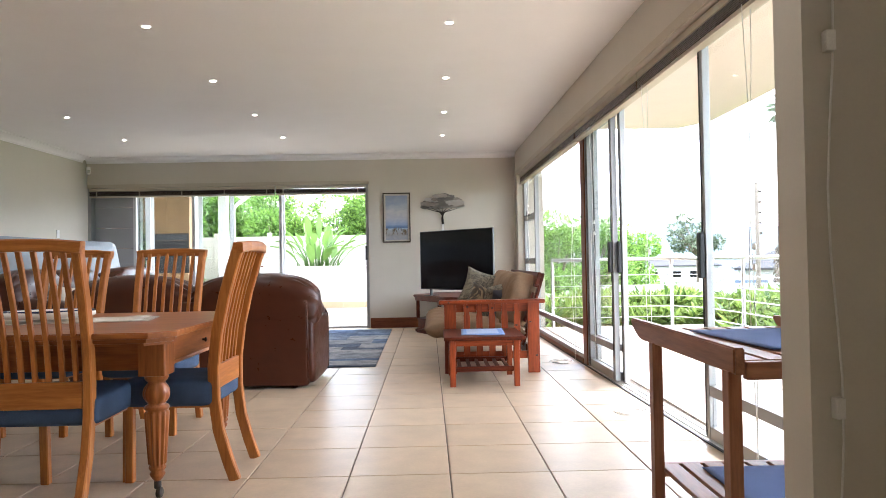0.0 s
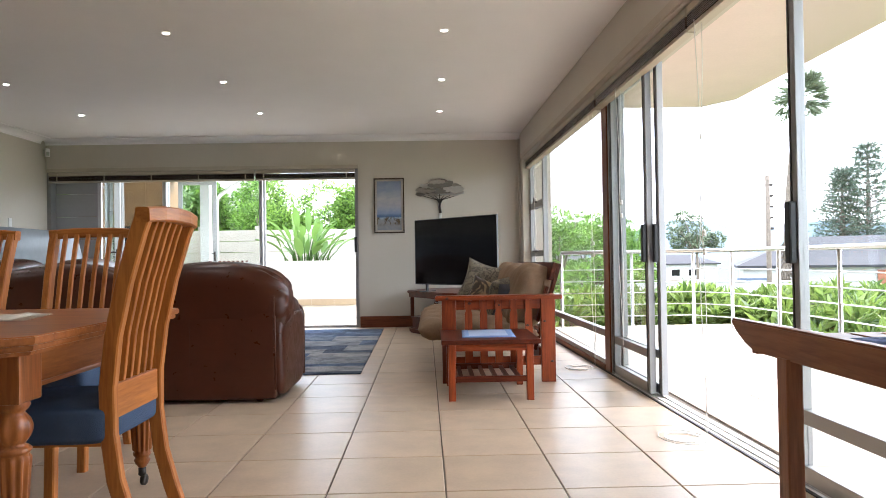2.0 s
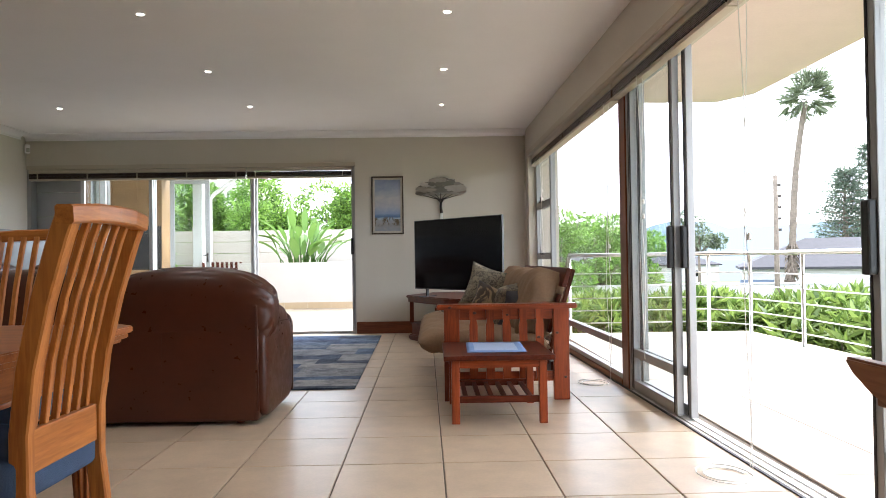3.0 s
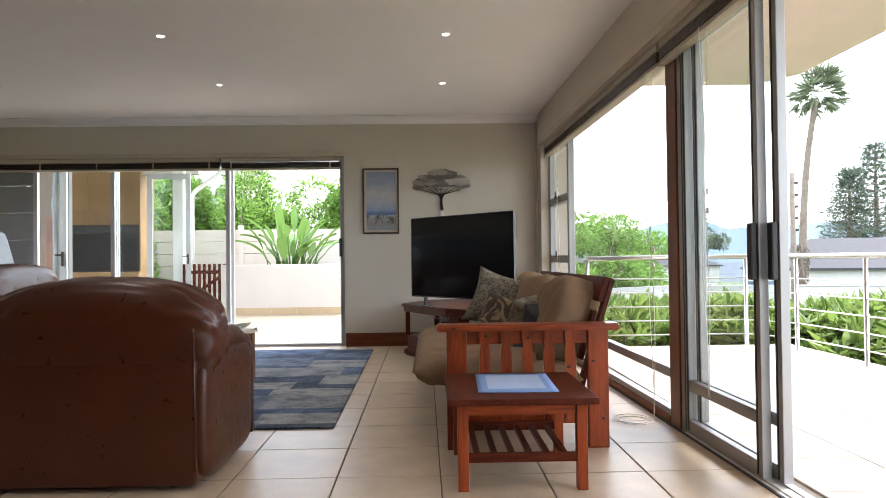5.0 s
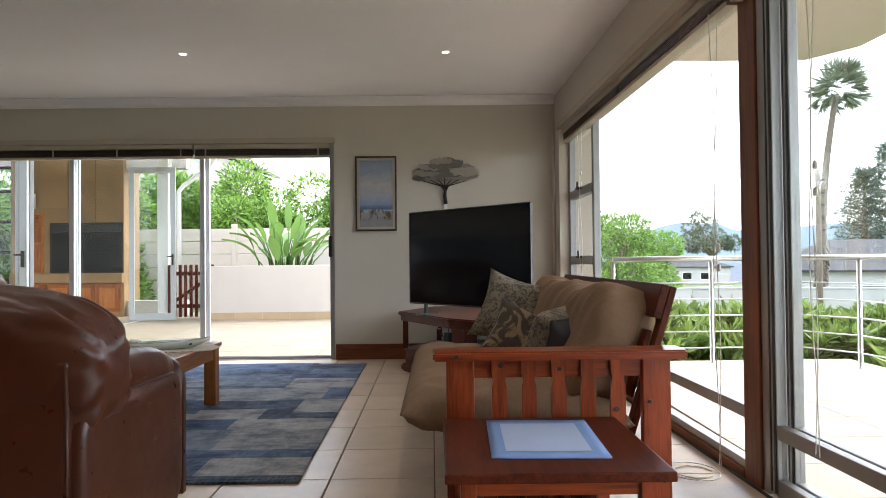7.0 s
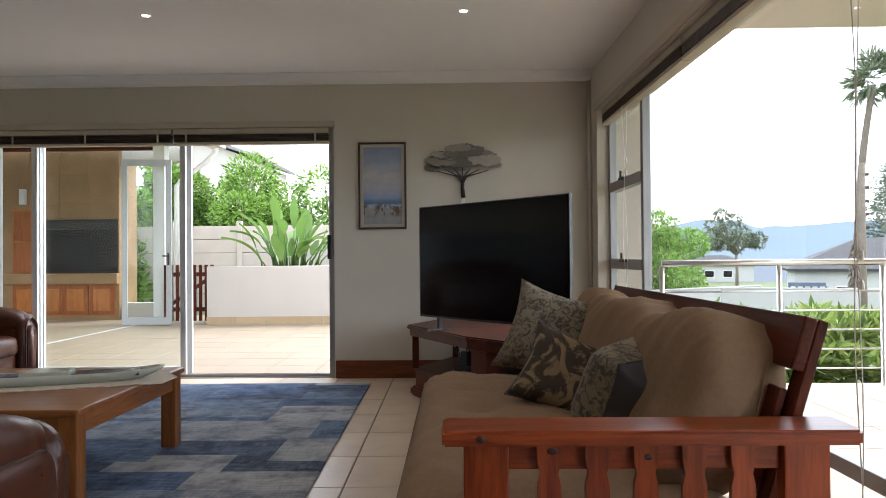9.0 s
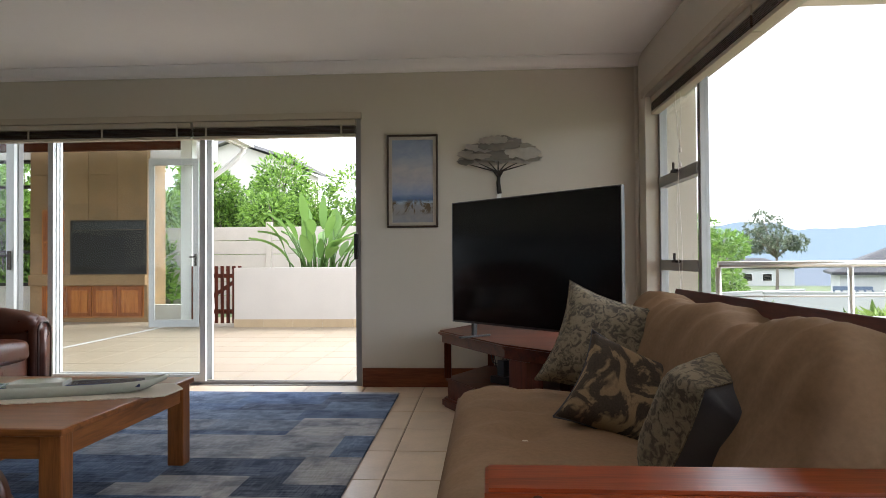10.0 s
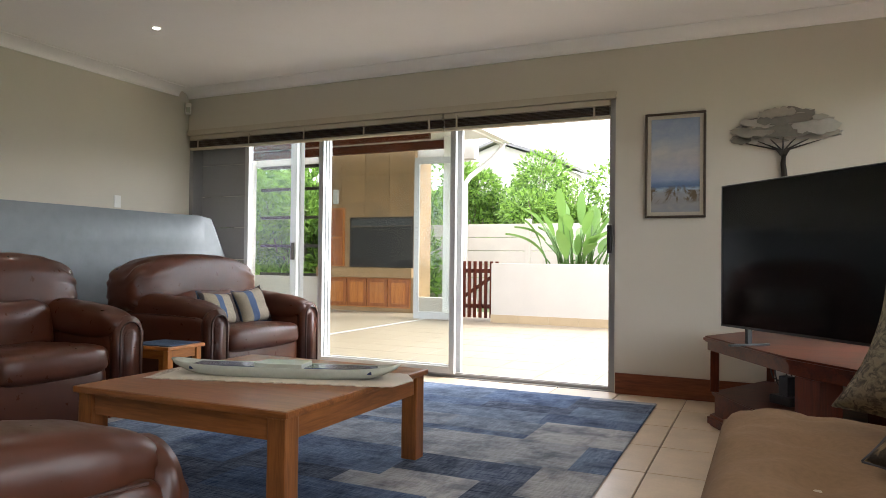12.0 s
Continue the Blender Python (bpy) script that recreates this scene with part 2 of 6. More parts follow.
# ---- geometry helpers ----
def box(bm, x0, x1, y0, y1, z0, z1, bev=0.0, seg=2, m=None):
    vs = [bm.verts.new(p) for p in ((x0, y0, z0), (x1, y0, z0), (x1, y1, z0), (x0, y1, z0), (x0, y0, z1), (x1, y0, z1), (x1, y1, z1), (x0, y1, z1))]
    fs = [bm.faces.new([vs[i] for i in q]) for q in ((3, 2, 1, 0), (4, 5, 6, 7), (0, 1, 5, 4), (1, 2, 6, 5), (2, 3, 7, 6), (3, 0, 4, 7))]
    if m is not None:
        for v in vs:
            v.co = m @ v.co
    if bev:
        es = list({e for f in fs for e in f.edges})
        bmesh.ops.bevel(bm, geom=es, offset=bev, segments=seg, affect="EDGES", profile=0.6)
    return bm


def fresh():
    return bmesh.new()


def boxes(*rows, bev=0.0):
    bm = fresh()
    for r in rows:
        box(bm, *r, bev=bev)
    return bm


def tube(bm, pts, r, seg=8, r_end=None):
    """A round bar along a line of points."""
    pts = [Vector(p) for p in pts]
    rings = []
    for i, p in enumerate(pts):
        d = (pts[min(i + 1, len(pts) - 1)] - pts[max(i - 1, 0)]).normalized()
        a = d.orthogonal().normalized() if i == 0 else (rings[-1][1] - d * rings[-1][1].dot(d)).normalized()
        b = d.cross(a)
        k = r if r_end is None else r + (r_end - r) * i / (len(pts) - 1)
        rings.append(([bm.verts.new(p + k * (math.cos(2 * math.pi * j / seg) * a + math.sin(2 * math.pi * j / seg) * b)) for j in range(seg)], a))
    for (q0, _), (q1, _) in zip(rings, rings[1:]):
        for j in range(seg):
            bm.faces.new((q0[j], q0[(j + 1) % seg], q1[(j + 1) % seg], q1[j]))
    bm.faces.new(rings[0][0][::-1])
    bm.faces.new(rings[-1][0])
    return bm


def bar(bm, pts, hw, hd, side=(1, 0, 0)):
    """A rectangular bar along a line of points; side: the way of its half width hw."""
    pts, s = [Vector(p) for p in pts], Vector(side)
    rings = []
    for i, p in enumerate(pts):
        d = (pts[min(i + 1, len(pts) - 1)] - pts[max(i - 1, 0)]).normalized()
        n = d.cross(s).normalized()
        e = 0.25 * min(hw, hd)
        rings.append([bm.verts.new(p + u * s + v * n) for u, v in ((-hw + e, -hd), (hw - e, -hd), (hw, -hd + e), (hw, hd - e), (hw - e, hd), (-hw + e, hd), (-hw, hd - e), (-hw, -hd + e))])
    for q0, q1 in zip(rings, rings[1:]):
        for j in range(8):
            bm.faces.new((q0[j], q0[(j + 1) % 8], q1[(j + 1) % 8], q1[j]))
    bm.faces.new(rings[0][::-1])
    bm.faces.new(rings[-1])
    return bm


def lathe(bm, profile, seg=20, at=(0, 0, 0), flute=None):
    """A turned shape; profile: (radius, z). flute: rows of (z0, z1, count, depth)."""
    rings = []
    for r, z in profile:
        ring = []
        for j in range(seg):
            a = 2 * math.pi * j / seg
            k = r
            for z0, z1, count, depth in flute or ():
                if z0 <= z <= z1:
                    k = r - depth * (0.5 - 0.5 * math.cos(a * count))
            ring.append(bm.verts.new((at[0] + k * math.cos(a), at[1] + k * math.sin(a), at[2] + z)))
        rings.append(ring)
    for q0, q1 in zip(rings, rings[1:]):
        for j in range(seg):
            bm.faces.new((q0[j], q0[(j + 1) % seg], q1[(j + 1) % seg], q1[j]))
    bm.faces.new(rings[0][::-1])
    bm.faces.new(rings[-1])
    return bm


def prism(bm, outline, z0, z1, m=None, bev=0.0):
    """A flat outline, (x, y) counter-clockwise, given thickness along z."""
    m = m or Matrix()
    lo = [bm.verts.new(m @ Vector((x, y, z0))) for x, y in outline]
    hi = [bm.verts.new(m @ Vector((x, y, z1))) for x, y in outline]
    n = len(outline)
    fs = [bm.faces.new(lo[::-1]), bm.faces.new(hi)]
    fs += [bm.faces.new((lo[i], lo[(i + 1) % n], hi[(i + 1) % n], hi[i])) for i in range(n)]
    if bev:
        es = list({e for f in fs[:2] for e in f.edges})
        bmesh.ops.bevel(bm, geom=es, offset=bev, segments=2, affect="EDGES")
    return bm


def puff(bm, c, s, e1=0.5, e2=0.4, m=None, nu=36, nv=20, wrinkle=0.0, freq=6.0, seed=0.0, pleat=0.0):
    """A stuffed, rounded block of half sizes s; small e1 and e2 make it boxier."""
    m = m or Matrix()

    def pw(v, e):
        return math.copysign(abs(v) ** e, v)
    rings = []
    for i in range(1, nv):
        v = -math.pi / 2 + math.pi * i / nv
        ring = []
        for j in range(nu):
            u = 2 * math.pi * j / nu
            p = Vector((pw(math.cos(v), e1) * pw(math.cos(u), e2), pw(math.cos(v), e1) * pw(math.sin(u), e2), pw(math.sin(v), e1)))
            q = Vector((p.x * s[0], p.y * s[1], p.z * s[2]))
            if wrinkle:
                q += q.normalized() * wrinkle * noise.noise(q * freq + Vector((seed, 0, seed)))
            if pleat:
                k = max(0.0, min(1.0, (abs(q.x) / s[0] - 0.5) / 0.3)) * max(0.0, 1 - max(0.0, abs(q.x) / s[0] - 0.9) * 6)
                q += q.normalized() * pleat * k * math.sin(15 * math.atan2(q.z, q.y) + 3 * noise.noise(q * 9))
            ring.append(bm.verts.new(m @ (Vector(c) + q)))
        rings.append(ring)
    for q0, q1 in zip(rings, rings[1:]):
        for j in range(nu):
            bm.faces.new((q0[j], q0[(j + 1) % nu], q1[(j + 1) % nu], q1[j]))
    bm.faces.new(rings[0][::-1])
    bm.faces.new(rings[-1])
    return bm


def pillow_mesh(bm, w, h, t, n=18, wrinkle=0.012, seed=1.0):
    """A scatter cushion lying in its xz plane, pointed corners, seam all round."""
    grid = {}
    for side in (1, -1):
        for i in range(n + 1):
            for j in range(n + 1):
                u, v = 2 * i / n - 1, 2 * j / n - 1
                edge = i in (0, n) or j in (0, n)
                if edge and side < 0:
                    grid[side, i, j] = grid[1, i, j]
                    continue
                pull = 1 - 0.15 * (1 - u * u) * v * v, 1 - 0.15 * (1 - v * v) * u * u
                d = t * ((1 - u ** 4) * (1 - v ** 4)) ** 0.55
                d += 0 if edge else wrinkle * noise.noise(Vector((u * 3 + seed, v * 3, side)))
                grid[side, i, j] = bm.verts.new((w / 2 * u * pull[1], side * d / 2, h / 2 * v * pull[0]))
        for i in range(n):
            for j in range(n):
                q = [grid[side, i, j], grid[side, i + 1, j], grid[side, i + 1, j + 1], grid[side, i, j + 1]]
                bm.faces.new(q[::-1] if side > 0 else q)
    return bm


def mesh_of(name, bm, material, smooth=False, fix=True):
    if fix:
        bmesh.ops.recalc_face_normals(bm, faces=bm.faces[:])
    me = bpy.data.meshes.new(name)
    bm.to_mesh(me)
    bm.free()
    me.materials.append(material)
    if smooth:
        me.polygons.foreach_set("use_smooth", [True] * len(me.polygons))
    return me


def part(name, bm, material, parent=None, label="", smooth=False):
    ob = new(name, mesh_of(name, bm, material, smooth))
    ob.parent = parent
    return tagged(ob, label)


def thing(name, label, category, m=None, group="", kind=""):
    ob = new(name)
    ob.empty_display_size = 0.1
    if m is not None:
        ob.matrix_basis = m
    return tagged(ob, label, category, group, kind)


def solid(name, bm, material, label, category, kind="", smooth=False):
    """A thing of one mesh."""
    return tagged(new(name, mesh_of(name, bm, material, smooth)), label, category, "", kind)


def leaf_cloud(name, points, ways, size, aspect, material, parent, bend=0.15):
    """One mesh of many leaves, each a small bent blade at a point and along a way."""
    n = len(points)
    rng = np.random.default_rng(n)
    d = ways / np.linalg.norm(ways, axis=1)[:, None]
    side = np.cross(d, rng.normal(size=(n, 3)))
    side /= np.linalg.norm(side, axis=1)[:, None]
    up = np.cross(side, d)
    L = size * rng.uniform(0.7, 1.3, (n, 1))
    W = L * aspect / 2
    base, mid, tip = points, points + d * L * 0.5 + up * L * bend, points + d * L
    v = np.stack([base, mid + side * W, tip, mid - side * W], 1).reshape(-1, 3)
    f = np.arange(4 * n).reshape(n, 4)
    me = bpy.data.meshes.new(name)
    me.from_pydata(v.tolist(), [], f.tolist())
    me.materials.append(material)
    ob = new(name, me)
    ob.parent = parent
    return ob


def clumps(rng, centres, radii, per):
    """Points spread through lumps, denser towards their shells, with the way out from each lump."""
    out, way = [], []
    for c, r in zip(centres, radii):
        d = rng.normal(size=(per, 3))
        d /= np.linalg.norm(d, axis=1)[:, None]
        k = r * rng.uniform(0.35, 1.0, (per, 1)) ** 0.5
        out.append(np.array(c) + d * k * np.array((1, 1, 0.85)))
        way.append(d + rng.normal(size=(per, 3)) * 0.5)
    return np.concatenate(out), np.concatenate(way)

# ---- the room ----
WX, EX, NY, SY, CZ = -5.58, 1.28, 10.9, -2.6, 2.75
GX_IN = 1.385
# the glazed side stands one degree off the line of the tiles
EAST = Matrix.Translation((1.322, 4.3, 0)) @ pose(0, 0, 0, 0, 0, 1.1) @ Matrix.Translation((-1.28, -4.3, 0))


def turned(ob):
    ob.matrix_basis = EAST @ ob.matrix_basis
    return ob


solid("floor", boxes((WX - 0.2, EX + 0.32, SY - 0.2, NY + 0.25, -0.25, -0.012)), GROUT, "dark grout bed under the beige floor tiles", "floor", "structure")
solid("ceiling", boxes((WX, EX + 0.20, SY, NY, CZ, CZ + 0.2)), CEIL, "smooth white painted ceiling with recessed spots", "ceiling", "structure")
solid("wall_north", boxes((-1.14, 1.64, NY, NY + 0.25, 0, 3.05), (WX, -1.14, NY, NY + 0.25, 2.32, 3.05), (WX - 0.22, WX, NY, NY + 0.25, 0, 3.05)), PAINT,
      "beige painted end wall with a wide sliding door opening", "wall", "structure")
solid("wall_west", boxes((WX - 0.22, WX, SY, NY, 0, 3.05)), PAINT, "plain beige painted side wall", "wall", "structure")
solid("wall_south", boxes((WX - 0.22, EX + 0.31, SY - 0.22, SY, 0, 3.05)), PAINT, "plain beige wall closing the dining end", "wall", "structure")
turned(solid("wall_east", boxes((EX, EX + 0.31, 1.49, 10.65, 2.36, 3.05), (EX, EX + 0.4, 10.65, NY + 0.1, 0, 3.05), (GX_IN, EX + 0.31, 2.40, 2.76, 0, 2.36),
                         (0.95, EX + 0.31, SY, -1.7, 0, 3.05), (0.95, EX + 0.31, 0.2, 1.49, 0, 3.05), (0.95, EX + 0.31, -1.7, 0.2, 0, 0.85), (0.95, EX + 0.31, -1.7, 0.2, 2.15, 3.05), (0.675, EX, 1.49, 1.62, 0, CZ), (EX, EX + 0.31, 1.49, 1.62, 0, 2.36)), PAINT,
      "beige painted wall with a long glazed opening", "wall", "structure"))
# a hollow cove with a small lip at each end
COVE = ([(0, 0), (0.15, 0), (0.15, -0.006)] + [(0.145 - 0.13 * math.sin(q * math.pi / 16), -0.064 + 0.056 * math.cos(q * math.pi / 16)) for q in range(9)] + [(0.015, -0.078), (0, -0.078)])[::-1]
bm = fresh()
prism(bm, COVE, WX, EX - 0.08, Matrix(((0, 0, 1, 0), (-1, 0, 0, NY), (0, 1, 0, CZ), (0, 0, 0, 1))))
solid("trim_cornice_north", bm, CEIL, "white moulded cove cornice above the end wall", "cornice", "structure")
bm = fresh()
prism(bm, COVE, SY, NY - 0.15, Matrix(((1, 0, 0, WX), (0, 0, 1, 0), (0, 1, 0, CZ), (0, 0, 0, 1))))
solid("trim_cornice_west", bm, CEIL, "white moulded cove cornice above the side wall", "cornice", "structure")
solid("baseboard", boxes((-1.13, EX - 0.11, NY - 0.022, NY - 0.002, 0, 0.16), bev=0.004), BASEW["x"], "dark red varnished timber skirting board", "baseboard", "structure")
solid("trim_corner_pipe", tube(fresh(), [(EX - 0.10, NY - 0.022, 0.0), (EX - 0.10, NY - 0.022, 2.672)], 0.018, 10), PAINT, "painted conduit pipe in the wall corner", "pipe", "structure", True)

# ---- east glazing ----
GX = 1.41


def pane(parent, y0, y1, z0, z1, x=GX, name="pane"):
    p = part(name, boxes((x - 0.003, x + 0.003, y0, y1, z0, z1)), GLASS, parent, "clear glass pane")
    p.visible_shadow = False
    return p


win = thing("window_1", "tall fixed window with low transom and narrow side casement", "window", EAST, kind="structure")
part("window_frame", boxes((GX - 0.03, GX + 0.03, 10.61, 10.65, 0, 2.36), (GX - 0.03, GX + 0.03, 9.63, 9.69, 0.04, 2.32), (GX - 0.03, GX + 0.03, 6.79, 10.61, 2.32, 2.36),
                           (GX - 0.03, GX + 0.03, 6.79, 10.61, 0.045, 0.085), (GX - 0.03, GX + 0.03, 6.79, 9.63, 0.28, 0.34), bev=0.004), ALU, win)
for z0, z1 in ((0.98, 1.06), (1.63, 1.71)):
    fr = part("casement_rail", boxes((GX - 0.035, GX + 0.035, 9.69, 10.61, z0, z1), bev=0.004), ALU, win)
    part("casement_stay", boxes((GX - 0.075, GX - 0.035, 10.06, 10.16, z1 - 0.02, z1 + 0.0), (GX - 0.075, GX - 0.06, 10.1, 10.12, z1, z1 + 0.05), bev=0.004), DKMETAL, fr)
for y0, y1, z0, z1 in ((6.79, 9.63, 0.34, 2.32), (6.79, 9.63, 0.085, 0.28), (9.69, 10.61, 0.085, 0.98), (9.69, 10.61, 1.06, 1.63), (9.69, 10.61, 1.71, 2.32)):
    pane(win, y0, y1, z0, z1)
turned(solid("trim_window_post", boxes((GX - 0.04, GX + 0.09, 6.63, 6.79, 0, 2.36), bev=0.006), BASEW["z"], "reddish timber post between window and sliding doors", "post", "structure"))
turned(solid("trim_window_sill", boxes((GX - 0.045, GX + 0.045, 6.79, 10.61, 0.0, 0.045), bev=0.004), BASEW["y"], "reddish timber sill under the fixed window", "sill", "structure"))

sd = thing("door_1", "open aluminium sliding glass doors to the balcony", "sliding door", EAST, kind="structure")
part("door_frame", boxes((GX - 0.03, GX + 0.08, 6.57, 6.63, 0, 2.36), (GX - 0.06, GX + 0.08, 2.76, 2.80, 0, 2.36), (GX - 0.06, GX + 0.08, 2.80, 6.57, 2.32, 2.36), bev=0.004), ALU, sd)
part("track", boxes((GX - 0.045, GX + 0.08, 2.80, 6.57, -0.012, 0.003), (GX - 0.022, GX - 0.016, 2.80, 6.57, 0.003, 0.010), (GX + 0.033, GX + 0.039, 2.80, 6.57, 0.003, 0.010)), WHITE, sd, "pale flush floor track")
for k, (y0, y1, x) in enumerate(((5.64, 6.54, GX - 0.02), (5.56, 6.50, GX + 0.035), (2.84, 3.80, GX - 0.02))):
    leaf = part("sliding_leaf", boxes((x - 0.022, x + 0.022, y0, y0 + 0.055, 0.02, 2.32), (x - 0.022, x + 0.022, y1 - 0.055, y1, 0.02, 2.32),
                                      (x - 0.02, x + 0.02, y0 + 0.055, y1 - 0.055, 0.02, 0.09), (x - 0.02, x + 0.02, y0 + 0.055, y1 - 0.055, 0.26, 0.32),
                                      (x - 0.02, x + 0.02, y0 + 0.055, y1 - 0.055, 2.26, 2.32), bev=0.004), ALU, sd)
    pane(leaf, y0 + 0.055, y1 - 0.055, 0.32, 2.26, x)
    pane(leaf, y0 + 0.055, y1 - 0.055, 0.09, 0.26, x)
    e = y1 - 0.0275 if k == 2 else y0 + 0.0275
    part("seal", boxes((x - 0.0245, x - 0.018, e + 0.008, e + 0.022, 0.03, 2.3)), SEAL, leaf)
    f_ = y0 + 0.0275 if k == 2 else y1 - 0.0275
    part("seal", boxes((x - 0.0245, x - 0.018, f_ - 0.024, f_ - 0.006, 0.03, 2.3), (x - 0.0245, x - 0.018, f_ + 0.014, f_ + 0.024, 0.03, 2.3)), SEAL, leaf, "black rubber weather seal")
    part("door_handle", boxes((x - 0.055, x - 0.022, e - 0.022, e + 0.022, 0.92, 1.18), bev=0.008), BLACK, leaf, "black moulded pull handle")
turned(solid("trim_sill", boxes((GX - 0.062, GX - 0.046, 2.80, 10.65, -0.011, 0.006)), SEAL, "dark joint strip along the glazing", "sill", "structure"))

w2 = thing("window_2", "small-paned casement window in a painted frame", "window", EAST, kind="structure")
part("window_frame", boxes((GX - 0.03, GX + 0.03, 1.62, 1.66, 0, 2.36), (GX - 0.03, GX + 0.03, 2.34, 2.40, 0, 2.36), *[(GX - 0.03, GX + 0.03, 1.66, 2.34, z, z + 0.08) for z in (0, 0.7, 1.35, 1.85, 2.28)],
                           (GX - 0.03, GX + 0.03, 1.92, 1.99, 0.08, 0.7), (GX - 0.03, GX + 0.03, 1.92, 1.99, 0.78, 1.35), (GX - 0.03, GX + 0.03, 1.92, 1.99, 1.43, 1.85), (GX - 0.03, GX + 0.03, 1.92, 1.99, 1.93, 2.28)), ALU, w2)
for y0, y1 in ((1.66, 1.92), (1.99, 2.34)):
    for z0, z1 in ((0.08, 0.7), (0.78, 1.35), (1.43, 1.85), (1.93, 2.28)):
        pane(w2, y0, y1, z0, z1)

# ---- north sliding doors ----
nd = thing("door_2", "wide aluminium sliding doors, the last leaf open", "sliding door", pose(0, 0, 0), kind="structure")
YD = NY + 0.08
part("door_frame", boxes((-5.58, -5.53, YD - 0.06, YD + 0.08, 0, 2.30), (-1.19, -1.14, YD - 0.06, YD + 0.08, 0, 2.30), (-5.53, -1.19, YD - 0.06, YD + 0.08, 2.26, 2.30), (-5.53, -1.19, YD - 0.06, YD + 0.08, -0.012, 0.006),
                         (-5.53, -1.19, YD - 0.02, YD - 0.01, 0.006, 0.03), (-5.53, -1.19, YD + 0.03, YD + 0.04, 0.006, 0.03)), ALU, nd)
for x0, x1, y in ((-4.90, -3.90, YD + 0.035), (-3.95, -2.52, YD - 0.02), (-3.945, -2.50, YD + 0.078)):
    leaf = part("sliding_leaf", boxes((x0, x0 + 0.05, y - 0.02, y + 0.02, 0.03, 2.26), (x1 - 0.05, x1, y - 0.02, y + 0.02, 0.03, 2.26),
                                      (x0 + 0.05, x1 - 0.05, y - 0.018, y + 0.018, 0.03, 0.09), (x0 + 0.05, x1 - 0.05, y - 0.018, y + 0.018, 2.20, 2.26), bev=0.003), ALUW, nd)
    p = part("pane", boxes((x0 + 0.05, x1 - 0.05, y - 0.003, y + 0.003, 0.09, 2.20)), GLASS, leaf)
    p.visible_shadow = False
part("door_handle", boxes((-1.20, -1.165, YD - 0.10, YD - 0.06, 1.08, 1.30), bev=0.006), BLACK, nd, "black pull handle")

# ---- outside ground ----
def terrain(x, y):
    d = math.hypot(x, y - 8)
    h = -2.4 - 1.0 * min(1, d / 40) - 34 * max(0, min(1, (d - 120) / 500)) ** 1.3
    return h


bm = fresh()
radii = [0, 6, 12, 20, 30, 45, 65, 90, 130, 180, 260, 360, 500, 700, 1200, 2500, 4500]
rings = []
for r in radii:
    rings.append([bm.verts.new((r * math.cos(2 * math.pi * j / 48), 8 + r * math.sin(2 * math.pi * j / 48), terrain(r * math.cos(2 * math.pi * j / 48), 8 + r * math.sin(2 * math.pi * j / 48)))) for j in range(48)] if r else [bm.verts.new((0, 8, -2.4))])
for j in range(48):
    bm.faces.new((rings[0][0], rings[1][j], rings[1][(j + 1) % 48]))
for q0, q1 in zip(rings[1:], rings[2:]):
    for j in range(48):
        bm.faces.new((q0[j], q1[j], q1[(j + 1) % 48], q0[(j + 1) % 48]))
solid("ground", bm, LAWN, "green lawn and gardens falling away to the bay", "ground", "structure", True)

# ---- balcony ----
solid("balcony_slab", boxes((EX + 0.325, 4.0, 0.0, 10.55, -0.3, -0.012)), GROUT, "tiled concrete balcony slab", "balcony", "structure")
bm = fresh()
prism(bm, [(EX, 0.0), (4.05, 0.0), (4.05, 10.2), (3.75, 10.66), (EX, 10.66)], 3.052, 3.32)
solid("balcony_roof", bm, SOFFIT, "pale plastered roof slab above the balcony", "roof", "structure")

# ---- patio ----
solid("patio_base", boxes((-10.2, 2.2, NY + 0.25, 18.0, -0.5, -0.012)), GROUT, "grout bed of the paved patio", "patio", "structure")

# ---- blinds ----
def slat_blind(name, length, m, wood_mat, label):
    """A raised wooden slat blind, its stack along local x, hanging under z = 0, room side at -y."""
    ob = thing(name, label, "blind", m, "raised slat blinds")
    part("headrail", boxes((0, length, -0.03, 0.03, -0.045, 0), bev=0.004), VALANCE, ob)
    for k in range(6):
        part("slat", boxes((0.004, length - 0.004, -0.032 + 0.004 * (k % 2), 0.03, -0.062 - k * 0.011, -0.054 - k * 0.011)), wood_mat, ob)
    part("bottom_rail", boxes((0, length, -0.03, 0.03, -0.145, -0.122), bev=0.003), VALANCE, ob)
    n = max(2, int(length / 0.55))
    for k in range(n):
        x = 0.12 + k * (length - 0.24) / (n - 1)
        part("ladder_tape", boxes((x - 0.008, x + 0.008, -0.036, -0.033, -0.135, -0.02)), VALANCE, ob)
    return ob


for x0, x1 in ((-5.53, -2.62), (-2.60, -1.18)):
    slat_blind("window_blind", x1 - x0, pose(x0, NY - 0.005, 2.275), BLINDW, "dark wooden slat blind raised under the lintel")
solid("trim_valance_north", boxes((-5.55, -1.13, NY - 0.05, NY - 0.002, 2.28, 2.335), bev=0.004), VALANCE, "beige painted blind valance above the doors", "valance", "structure")
for y0, y1 in ((2.84, 4.74), (4.76, 6.74), (6.78, 8.6), (8.62, 10.6)):
    slat_blind("window_blind", y1 - y0, EAST @ pose(EX + 0.065, y0, 2.355, 0, 0, 90), BLINDY, "dark wooden slat blind raised above the glazing")


turned(solid("trim_valance_east", boxes((EX - 0.016, EX - 0.002, 2.80, 10.72, 2.362, 2.425), bev=0.003), VALANCE, "beige painted blind valance above the glazing", "valance", "structure"))


